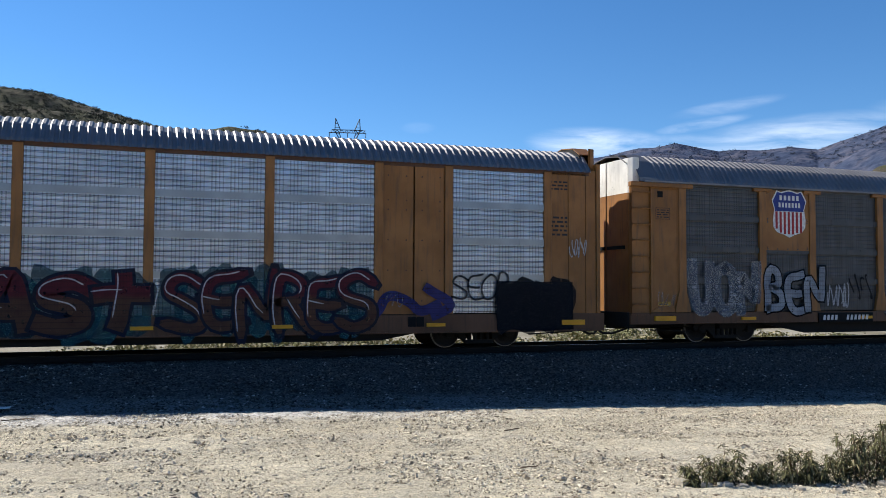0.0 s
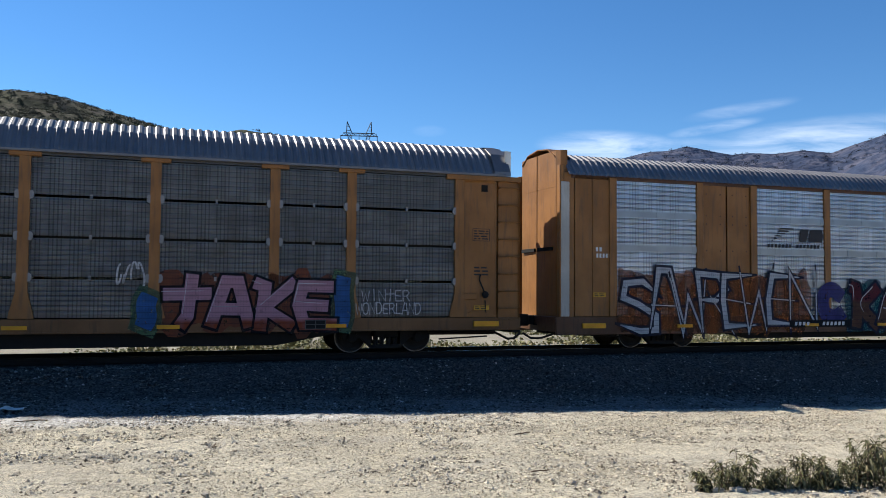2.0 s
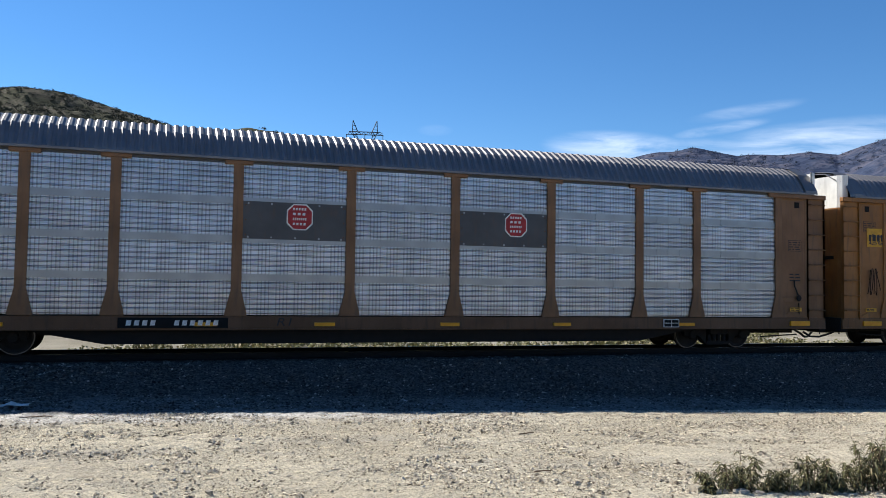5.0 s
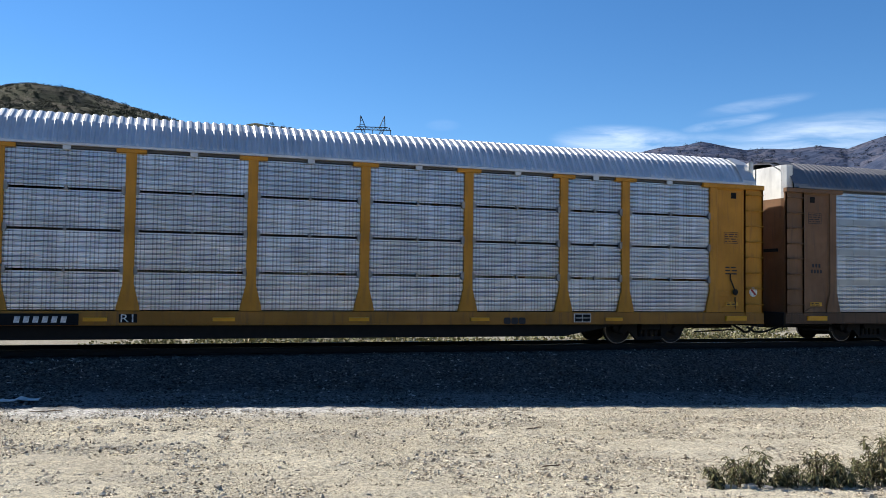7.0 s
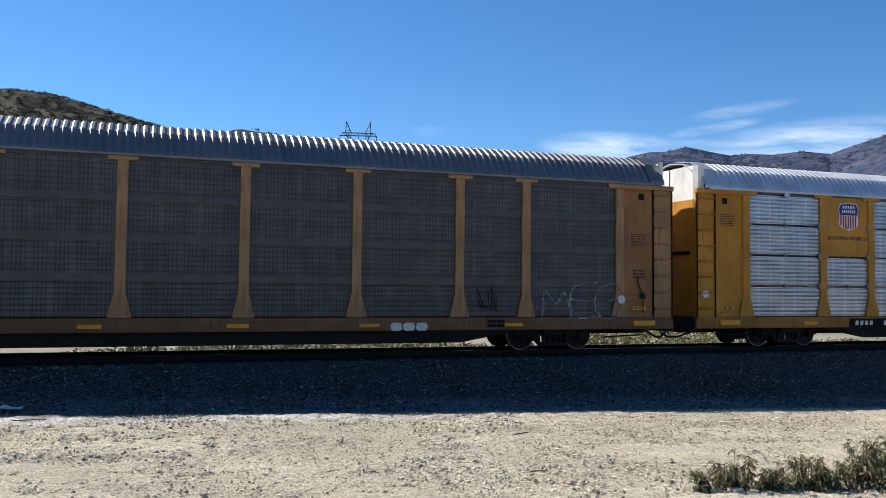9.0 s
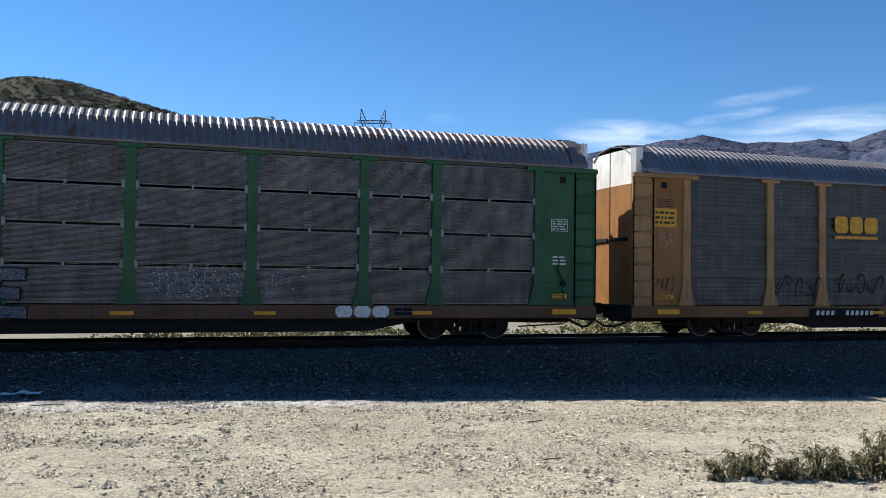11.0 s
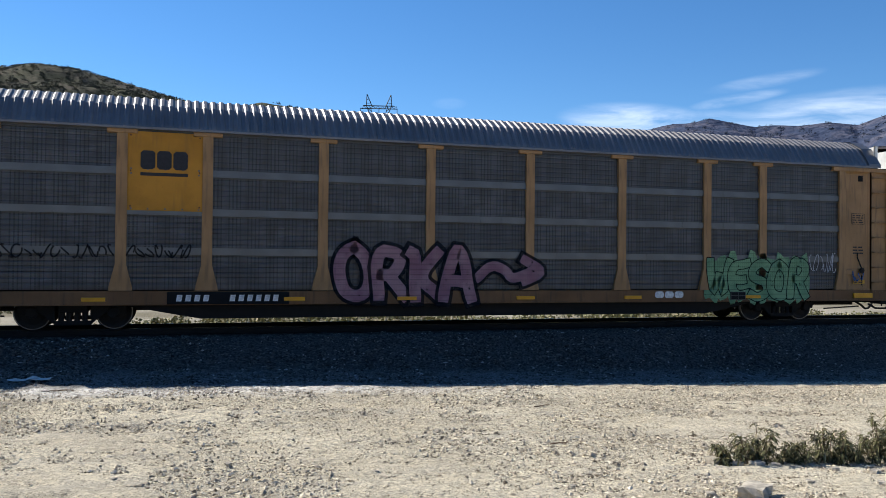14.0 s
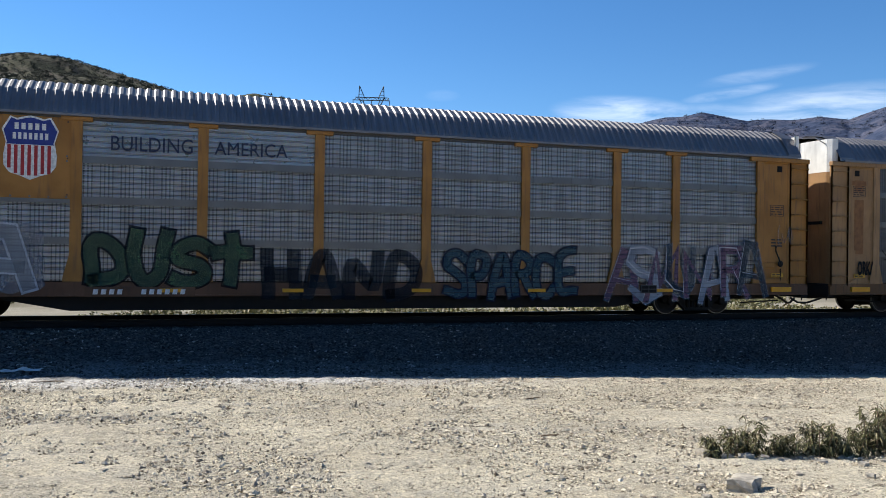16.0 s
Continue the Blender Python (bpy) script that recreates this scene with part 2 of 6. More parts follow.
def lathe(bm, prof, n=24):
    """Turned about the y axis: (radius, y) points."""
    rings = []
    for r, y in prof:
        rings.append([bm.verts.new((r * math.cos(2 * math.pi * i / n), y, r * math.sin(2 * math.pi * i / n))) for i in range(n)])
    for a, b in zip(rings, rings[1:]):
        for i in range(n):
            bm.faces.new((a[i], a[(i + 1) % n], b[(i + 1) % n], b[i]))
    bm.faces.new(rings[0])
    bm.faces.new(rings[-1][::-1])
    return bm


MESHES = {}


def cached(key, make):
    if key not in MESHES:
        MESHES[key] = make()
    return MESHES[key]


# ---- ground ----
def road_level(x, y):
    """Height of the gravel road, which falls a little to the right, and of the low berm by the camera."""
    return -0.029 * (np.clip(x, -25, 40) - 5.4)


def ground_level(x, y):
    road = road_level(x, y)
    top = RAIL - 0.2
    d = np.abs(y - YC)
    near = y < YC
    toe = np.where(near, road, RAIL - 0.55)
    f = np.clip((d - 1.85) / np.where(near, 2.1, 1.2), 0, 1)
    f = f * f * (3 - 2 * f) * 0.35 + f * 0.65
    z = top * (1 - f) + toe * f
    berm = np.exp(-((y - 5.5) / 2.4) ** 2) * np.clip((x - 2.5) / 3.5, 0, 1) * 0.30
    return z + np.where(y < 14, berm, 0) - np.clip((-y - 4) / 30, 0, 2)


def noise_field(x, y, scale, seed=0.0):
    return np.array([noise.noise((a * scale + seed, b * scale - seed, seed * 1.7)) for a, b in zip(x.ravel(), y.ravel())]).reshape(x.shape)


def spread(near_a, near_b, step, far_a, far_b, grow=1.25):
    out = list(np.arange(near_a, near_b, step))
    s, v = step, near_b
    while v < far_b:
        out.append(v)
        s *= grow
        v += s
    out.append(far_b)
    s, v = step, near_a
    while v > far_a:
        s *= grow
        v -= s
        out.insert(0, max(v, far_a))
    return np.array(out)


gx = spread(-6, 26, 0.16, -4000, 4000)
gy = spread(5.0, 21.5, 0.10, -400, 4200)
GX, GY = np.meshgrid(gx, gy, indexing="ij")
GZ = ground_level(GX, GY)
rough_near = np.exp(-np.clip(np.abs(GY - 13) - 8, 0, 50) / 3) * np.exp(-np.clip(np.abs(GX - 10) - 16, 0, 500) / 6)
GZ = GZ + noise_field(GX, GY, 0.55, 3.1) * 0.035 * rough_near + noise_field(GX, GY, 3.3, 7.7) * 0.042 * rough_near + noise_field(GX, GY, 6.0, 1.7) * 0.03 * rough_near
# two shallow wheel ruts along the road
for yr in (12.2, 13.9):
    GZ -= 0.03 * np.exp(-((GY - yr - 0.25 * np.sin(GX * 0.25)) / 0.28) ** 2) * rough_near
nx, ny = GX.shape
gv = np.stack([GX, GY, GZ], -1).reshape(-1, 3)
gf = [(i * ny + j, (i + 1) * ny + j, (i + 1) * ny + j + 1, i * ny + j + 1) for i in range(nx - 1) for j in range(ny - 1)]
gm = Mat("gravel_ground", (0.4, 0.36, 0.3), 0.95, 0, 0.15)
gxyz = gm.xyz()
road_c = gm.mix(gm.ramp(gm.noise(0.5, 6), 0.35, 0.68), (0.62, 0.54, 0.385), (0.77, 0.685, 0.505))
road_c = gm.mix(gm.math("MULTIPLY", gm.ramp(gm.noise(1.6, 6, (0.35, 1.6, 1)), 0.5, 0.72), 0.55), road_c, (0.30, 0.27, 0.22))
road_c = gm.mix(gm.ramp(gm.vor(17.0, "Color"), 0.2, 0.9), gm.mix(0.45, road_c, (0.22, 0.20, 0.17)), road_c)
road_c = gm.mix(gm.ramp(gm.noise(60, 3), 0.52, 0.66), road_c, (0.16, 0.14, 0.115))
road_c = gm.mix(gm.math("MULTIPLY", gm.ramp(gm.vor(38.0, "Color"), 0.55, 0.95), 0.6), road_c, (0.82, 0.73, 0.56))
road_c = gm.mix(gm.math("MULTIPLY", gm.ramp(gm.noise(26, 5, (0.8, 1.2, 1)), 0.56, 0.66), 0.6), road_c, (0.20, 0.18, 0.15))
road_c = gm.mix(gm.math("MULTIPLY", gm.ramp(gm.noise(0.8, 6, (0.25, 1.3, 1)), 0.52, 0.66), 0.5), road_c, (0.44, 0.40, 0.33))
road_c = gm.mix(gm.math("MULTIPLY", gm.ramp(gm.noise(2.6, 5, (0.6, 1.6, 1)), 0.55, 0.68), 0.3), road_c, (0.30, 0.255, 0.18))
# a strip of pale grey crushed stone along the toe of the bank
strip = gm.math("MULTIPLY", gm.ramp(gm.math("ADD", gxyz[1], gm.math("MULTIPLY", gm.noise(0.7, 5), 1.6)), 15.5, 16.4), gm.ramp(gxyz[0], 9.0, 2.0))
road_c = gm.mix(gm.math("MULTIPLY", strip, 0.7), road_c, gm.mix(gm.ramp(gm.vor(20.0, "Color"), 0.2, 0.8), (0.34, 0.33, 0.32), (0.82, 0.80, 0.77)))
# dark ballast tone reaches the train's shadow edge, putting some of that shade into colour
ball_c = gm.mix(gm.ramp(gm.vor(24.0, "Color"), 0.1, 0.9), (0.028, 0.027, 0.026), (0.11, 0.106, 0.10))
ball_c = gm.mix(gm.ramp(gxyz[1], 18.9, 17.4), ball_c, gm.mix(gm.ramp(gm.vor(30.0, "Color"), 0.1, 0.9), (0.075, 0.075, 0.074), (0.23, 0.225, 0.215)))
bank_shade = gm.math("MULTIPLY", gm.ramp(gm.math("ADD", gxyz[1], gm.math("MULTIPLY", gm.noise(1.2, 5), 0.7)), 16.05, 16.6),
               gm.ramp(gxyz[1], 27.5, 26.3))
dirt_c = gm.mix(gm.ramp(gm.noise(0.12, 6), 0.35, 0.65), (0.17, 0.15, 0.10), (0.33, 0.30, 0.235))
far_mask = gm.ramp(gxyz[1], 26.5, 29.0)
gm.color(gm.mix(far_mask, gm.mix(bank_shade, road_c, ball_c), dirt_c))
gm.bump(gm.math("ADD", gm.noise(24, 6, rough=0.75), gm.math("MULTIPLY", gm.noise(90, 4), 0.6)), 0.9, 0.035)
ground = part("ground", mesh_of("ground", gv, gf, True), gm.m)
tagged(ground, "pale gravel road beside a dark ballast bank, train's shade deepened in its colour", "ground", kind="structure")


def stones(name, xs, ys, sizes, zs, seed):
    """Many small broken stones in one mesh."""
    rng = np.random.default_rng(seed)
    base = np.array([(1, 0, 0), (0, 1, 0), (-1, 0, 0), (0, -1, 0), (0, 0, 1), (0, 0, -1)], float)
    tri = [(0, 1, 4), (1, 2, 4), (2, 3, 4), (3, 0, 4), (1, 0, 5), (2, 1, 5), (3, 2, 5), (0, 3, 5)]
    n = len(xs)
    v = base[None] * (1 + rng.uniform(-0.45, 0.45, (n, 6, 3))) * sizes[:, None, None] * np.stack([rng.uniform(0.8, 1.5, n), rng.uniform(0.6, 1.0, n), rng.uniform(0.35, 0.75, n)], -1)[:, None]
    a = rng.uniform(0, 6.28, n)
    c, s = np.cos(a)[:, None], np.sin(a)[:, None]
    v = np.stack([v[..., 0] * c - v[..., 1] * s, v[..., 0] * s + v[..., 1] * c, v[..., 2]], -1)
    v += np.stack([xs, ys, zs], -1)[:, None]
    faces = (np.array(tri)[None] + 6 * np.arange(n)[:, None, None]).reshape(-1, 3).tolist()
    return mesh_of(name, v.reshape(-1, 3), faces)


rng = np.random.default_rng(5)
bs = Mat("ballast_stone", (0.12, 0.12, 0.125), 0.9, 0, 0.2)
bs.color(bs.mix(bs.island(), (0.02, 0.018, 0.016), bs.mix(bs.ramp(bs.island(), 0.95, 1.0), (0.18, 0.168, 0.15), (0.45, 0.42, 0.38))))
n = 40000
bx, by = rng.uniform(-5, 30, n), rng.uniform(16.2, 21.75, n)
keep = rng.uniform(0, 1, n) < np.clip((by - 16.0) / 1.5, 0.16, 1)
bx, by = bx[keep], by[keep]
ballast = part("ballast", stones("ballast", bx, by, rng.uniform(0.018, 0.042, len(bx)), ground_level(bx, by) + 0.008, 1), bs.m)
tagged(ballast, "dark crushed-stone ballast on the track bank", "ballast", kind="stuff")
gs = Mat("road_pebble", (0.4, 0.37, 0.32), 0.9, 0, 0.2)
gs.color(gs.mix(gs.island(), (0.15, 0.12, 0.085), (0.80, 0.70, 0.53)))
n = 135000
py = np.sqrt(rng.uniform(4.8 ** 2, 16.15 ** 2, n))
px = py * rng.uniform(-0.24, 1.16, n)
ps = 0.64 * (0.0062 + 0.040 * rng.uniform(0, 1, n) ** 9 + 0.010 * rng.uniform(0, 1, n) ** 2) * np.where(noise_field(px, py, 0.9, 6.1) > 0.05, 1.25, 0.8)
pebbles = part("pebbles", stones("pebbles", px, py, ps, ground_level(px, py) + 0.012, 2), gs.m)
tagged(pebbles, "loose pale pebbles scattered over the gravel road", "pebbles", kind="stuff")

n = 3600
rx, ry = rng.uniform(0.2, 10.5, n), rng.uniform(5.2, 9.0, n)
keep = noise_field(rx, ry, 0.7, 8.8) + 0.12 * (rx - 4.5) > 0.05
rx, ry = rx[keep], ry[keep]
rubble = part("rubble", stones("rubble", rx, ry, rng.uniform(0.012, 0.034, len(rx)), ground_level(rx, ry) + 0.012, 7), gs.m)
tagged(rubble, "pale broken stones on the low berm", "rubble", kind="stuff")

# ---- track ----
for side, yr in (("near", YC - 0.752), ("far", YC + 0.752)):
    bm = bmesh.new()
    prof = [(-0.07, 0), (0.07, 0), (0.07, 0.012), (0.012, 0.03), (0.012, 0.125), (0.036, 0.14), (0.036, 0.165), (0.028, 0.172), (-0.028, 0.172),
            (-0.036, 0.165), (-0.036, 0.14), (-0.012, 0.125), (-0.012, 0.03), (-0.07, 0.012)]
    a = [bm.verts.new((-150, y, z - 0.172)) for y, z in prof]
    b = [bm.verts.new((150, y, z - 0.172)) for y, z in prof]
    for i in range(len(prof)):
        bm.faces.new((a[i], b[i], b[(i + 1) % len(prof)], a[(i + 1) % len(prof)]))
    me = bm_mesh("rail", bm)
    me.materials.append(M["rail"])
    me.materials.append(M["rail_top"])
    for pl in me.polygons:
        if pl.normal.z > 0.95 and pl.center.z > -0.01:
            pl.material_index = 1
    rail = part("rail", me, M["rail"], at=pose(0, yr, RAIL))
    tagged(rail, "worn steel rail on the ballasted track", "rail", kind="structure")
tie_me = cached("tie", lambda: bm_mesh("tie", boxes((-0.13, 0.13, -1.3, 1.3, -0.2, 0.0), bevel=0.015)))
track_bed = tagged(new("railway_ties"), "grey ties bedded in dark ballast", "ties", kind="structure")
for i in range(-30, 90):
    part("tie", tie_me, M["tie"], track_bed, at=pose(i * 0.61, YC, RAIL - 0.178))

# ---- hills ----
HILL_NEAR = [(-40, 9.0), (-20, 9.6), (-10, 9.3), (-2, 9.5), (0.9, 9.8), (5.63, 9.7), (7.89, 9.55), (9.64, 9.15), (11.35, 7.8), (14.08, 6.2), (20, 4.5),
             (30, 2.5), (45, 1.8), (70, 1.5)]
HILL_FAR = [(-40, 8.5), (-20, 10.3), (-10.06, 11.45), (-8.22, 11.78), (-5.97, 11.62), (-3.63, 11.1), (-1.57, 10.68), (0.9, 10.1), (5, 9.2), (10, 8.2),
            (14, 7.6), (20, 6.0), (30, 3.8), (45, 3.0), (70, 3.0)]


def hill_height(az, r):
    h1 = np.tan(np.radians(np.interp(az, *zip(*HILL_NEAR)))) * 115 + EYE
    h2 = np.tan(np.radians(np.interp(az, *zip(*HILL_FAR)))) * 290 + EYE
    g = RAIL - 0.7
    t1 = np.clip((r - 52) / 63, 0, 1)
    t2 = np.clip((r - 115) / 175, 0, 1)
    t3 = np.clip((r - 290) / 500, 0, 1)
    s = lambda t: t * t * (3 - 2 * t)
    rise = g + (h1 - g) * (0.55 * t1 + 0.45 * s(t1))
    dip = h1 * 0.93 + (h2 - h1 * 0.93) * t2 ** 1.4
    z = np.where(r < 115, rise, np.where(r < 290, h1 + (dip - h1) * np.clip((r - 115) / 12, 0, 1), h2 * (1 - 0.5 * s(t3))))
    return z


azs = np.concatenate([np.arange(-40, -12, 1.5), np.arange(-12, 18, 0.16), np.arange(18, 70.1, 1.2)])
rs = np.concatenate([np.arange(40, 52, 3), np.arange(52, 118, 1.0), np.arange(118, 300, 4.0), [320, 350, 400, 500, 700, 900]])
AZ, RR = np.meshgrid(azs, rs, indexing="ij")
HX, HY = RR * np.sin(np.radians(AZ)), RR * np.cos(np.radians(AZ))
gully = noise_field(HX, HY, 0.045, 2.2) * 3.4 + noise_field(HX, HY, 0.14, 5.0) * 1.3 + noise_field(HX, HY, 0.5, 9.0) * 0.35
edge = np.clip((RR - 54) / 20, 0, 1)
HZ = hill_height(AZ, RR) + gully * edge * np.where(np.abs(RR - 115) < 6, 0.35, 1) * np.where(np.abs(RR - 290) < 14, 0.3, 1)
HZ = np.where(RR < 54, -3, HZ)
na, nr = HX.shape
hf = [(i * nr + j, (i + 1) * nr + j, (i + 1) * nr + j + 1, i * nr + j + 1) for i in range(na - 1) for j in range(nr - 1)]
hm = Mat("hill_scrub", (0.2, 0.18, 0.1), 0.95, 0, 0.1)
hc = hm.mix(hm.ramp(hm.noise(0.09, 6), 0.38, 0.62), (0.072, 0.06, 0.043), (0.055, 0.056, 0.028))
hc = hm.mix(hm.ramp(hm.noise(0.35, 6), 0.55, 0.7), hc, (0.105, 0.09, 0.064))
hc = hm.mix(hm.ramp(hm.noise(1.2, 5), 0.5, 0.62), hc, (0.036, 0.04, 0.02))
# spring grass on the foot of the slope
foot_grass = hm.math("MULTIPLY", hm.ramp(hm.math("ADD", hm.xyz()[2], hm.math("MULTIPLY", hm.noise(0.12, 5), 14.0)), 18.0, 9.0), hm.ramp(hm.noise(0.5, 6), 0.40, 0.60))
hm.color(hm.mix(foot_grass, hc, (0.19, 0.19, 0.085))).bump(hm.noise(1.5, 6), 0.8, 0.6)
hill = part("hill", mesh_of("hill", np.stack([HX, HY, HZ], -1).reshape(-1, 3), hf, True), hm.m)
tagged(hill, "steep scrub-covered hillside with green grass patches", "hill", kind="structure")


def clump_mesh(name, pts, seed, leaves=64):
    """Scrub: clumps of many small upright leaf blades, in one mesh. pts: x, y, z, size."""
    r = np.random.default_rng(seed)
    n = len(pts)
    c = np.repeat(pts, leaves, axis=0)
    k = len(c)
    d = r.normal(size=(k, 3))
    d[:, 2] = np.abs(d[:, 2]) * 0.8
    d /= np.linalg.norm(d, axis=1)[:, None]
    rad = r.uniform(0.35, 1.0, k) ** 0.6
    p = c[:, :3] + d * (rad * c[:, 3])[:, None] * np.array([1, 1, 0.8])
    t1 = np.cross(d, r.normal(size=(k, 3)))
    t1 /= np.linalg.norm(t1, axis=1)[:, None]
    t2 = np.cross(d, t1) * 0.6 + d * 0.5
    s = (c[:, 3] * r.uniform(0.10, 0.24, k))[:, None]
    v = np.stack([p - t1 * s, p + t2 * s, p + t1 * s, p - t2 * s * 0.8], 1)
    f = (4 * np.arange(k)[:, None] + np.arange(4)).tolist()
    return mesh_of(name, v.reshape(-1, 3), f)


def hill_z(x, y):
    az, r = np.degrees(np.arctan2(x, y)), np.hypot(x, y)
    g = noise_field(x, y, 0.045, 2.2) * 3.4 + noise_field(x, y, 0.14, 5.0) * 1.3
    return hill_height(az, r) + g * np.clip((r - 54) / 20, 0, 1) * np.where(np.abs(r - 115) < 6, 0.35, 1) * np.where(np.abs(r - 290) < 14, 0.3, 1)


def foliage(name, dark, light, dry=(0.2, 0.16, 0.08), dryness=0.1):
    m = Mat(name, dark, 0.75, 0, 0.25)
    m.color(m.mix(m.ramp(m.island(), 1 - dryness, 1.0), m.mix(m.island(), dark, light), dry))
    return m.m


az, rr = rng.uniform(-14, 22, 2600), 54 + 62 * rng.uniform(0, 1, 2600) ** 0.8
hx, hy = rr * np.sin(np.radians(az)), rr * np.cos(np.radians(az))
sz = (0.25 + 0.8 * rng.uniform(0, 1, 2600) ** 2) * np.where(rr > 102, 0.45, 1)
brush = part("hillside_brush", clump_mesh("hillside_brush", np.stack([hx, hy, hill_z(hx, hy) + 0.1, sz], -1), 3), foliage("chaparral_leaf", (0.024, 0.024, 0.015), (0.068, 0.068, 0.036), (0.11, 0.09, 0.055), 0.10))
tagged(brush, "dark green chaparral shrubs dotting the hillside", "brush", kind="stuff")
az, rr = rng.uniform(-13, 4, 2600), rng.uniform(215, 300, 2600)
hx, hy = rr * np.sin(np.radians(az)), rr * np.cos(np.radians(az))
brush2 = part("ridge_brush", clump_mesh("ridge_brush", np.stack([hx, hy, hill_z(hx, hy), rng.uniform(0.4, 1.0, 2600)], -1), 4, 40), foliage("ridge_leaf", (0.022, 0.024, 0.014), (0.048, 0.05, 0.025), (0.08, 0.065, 0.04), 0.08))
tagged(brush2, "dense dark scrub along the distant ridge", "brush", kind="stuff")
n = 6500
wx, wy = rng.uniform(-25, 70, n), 27.5 + 24 * rng.uniform(0, 1, n) ** 1.5
keep = noise_field(wx, wy, 0.12, 4.4) > -0.25
wx, wy = wx[keep], wy[keep]
weeds = part("trackside_weeds", clump_mesh("trackside_weeds", np.stack([wx, wy, ground_level(wx, wy), rng.uniform(0.10, 0.45, len(wx))], -1), 6, 30),
             foliage("dry_weed", (0.09, 0.10, 0.035), (0.26, 0.24, 0.11), (0.4, 0.34, 0.2), 0.35))
tagged(weeds, "dry yellow-green weeds behind the track", "weeds", kind="stuff")

MOUNTAIN = [(18, 4.5), (24, 7.4), (28, 8.5), (31.68, 9.05), (33.14, 9.3), (35.3, 9.5), (37.41, 9.1), (38.1, 8.9), (40.81, 8.95), (42.45, 9.0), (44.04, 8.75),
            (46.15, 9.45), (47.7, 9.95), (49.5, 10.3), (54, 10.6), (62, 8.5), (75, 5)]
azs = np.arange(18, 75, 0.09)
rs = np.linspace(0, 1, 40)
AZ, RR = np.meshgrid(azs, rs, indexing="ij")
DIST = 1300 + 1300 * RR
MX, MY = DIST * np.sin(np.radians(AZ)), DIST * np.cos(np.radians(AZ))
crest = np.tan(np.radians(np.interp(AZ, *zip(*MOUNTAIN)))) * 2600
jag = (noise_field(MX, MY, 0.012, 1.0) * 14 + noise_field(MX, MY, 0.004, 8.0) * 46 * (1 - RR))
MZ = crest * RR ** 1.1 + jag * np.clip(RR * 3, 0, 1) * np.where(RR > 0.93, 0.5, 1) - 5
na, nr = MX.shape
mf = [(i * nr + j, (i + 1) * nr + j, (i + 1) * nr + j + 1, i * nr + j + 1) for i in range(na - 1) for j in range(nr - 1)]
# haze of distance is mixed into these colours as blue-grey
mm = Mat("hazed_mountain", (0.15, 0.17, 0.25), 1.0, 0, 0.0)
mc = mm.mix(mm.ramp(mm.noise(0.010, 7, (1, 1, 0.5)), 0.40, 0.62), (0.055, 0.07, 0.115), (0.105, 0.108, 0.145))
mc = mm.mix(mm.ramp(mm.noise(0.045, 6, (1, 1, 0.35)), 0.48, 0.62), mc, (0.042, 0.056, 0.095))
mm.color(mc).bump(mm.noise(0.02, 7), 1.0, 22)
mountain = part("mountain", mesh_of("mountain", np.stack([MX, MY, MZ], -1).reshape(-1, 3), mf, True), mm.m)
tagged(mountain, "distant mountain ridge, haze put into its blue-grey colour", "mountain", kind="structure")

n = 900
az, back_off = rng.uniform(24, 56, n), rng.uniform(0.80, 1.0, n)
keep = noise_field(az, back_off, 1.3, 3.3) > -0.12
az, back_off = az[keep], back_off[keep]
tx, ty = (1300 + 1300 * back_off) * np.sin(np.radians(az)), (1300 + 1300 * back_off) * np.cos(np.radians(az))
tz = np.tan(np.radians(np.interp(az, *zip(*MOUNTAIN)))) * 2600 * back_off ** 1.1 + noise_field(tx, ty, 0.012, 1.0) * 14 * np.where(back_off > 0.93, 0.5, 1) + noise_field(tx, ty, 0.004, 8.0) * 46 * (1 - back_off) - 4
# pine colours carry the same blue haze tint
ridge_trees = part("mountain_trees", clump_mesh("mountain_trees", np.stack([tx, ty, tz, rng.uniform(3.0, 8.5, len(az))], -1), 14, 22), foliage("hazed_pine", (0.025, 0.035, 0.055), (0.05, 0.06, 0.085), (0.06, 0.065, 0.085), 0.1))
tagged(ridge_trees, "scattered dark pines on the distant mountain ridge", "trees", kind="stuff")

# olive spur in front of the mountain; unseen hills added behind the road, darkening reflections
SPUR = [(44.5, 3.0), (46.4, 6.9), (47.3, 7.7), (49, 8.3), (53, 8.6), (60, 7.0), (70, 4.0)]
BACK_HILLS = [(70, 2.0), (90, 5.0), (110, 6.5), (135, 6.0), (160, 8.0), (185, 6.5), (215, 7.5), (245, 6.0), (270, 4.0), (290, 2.0)]
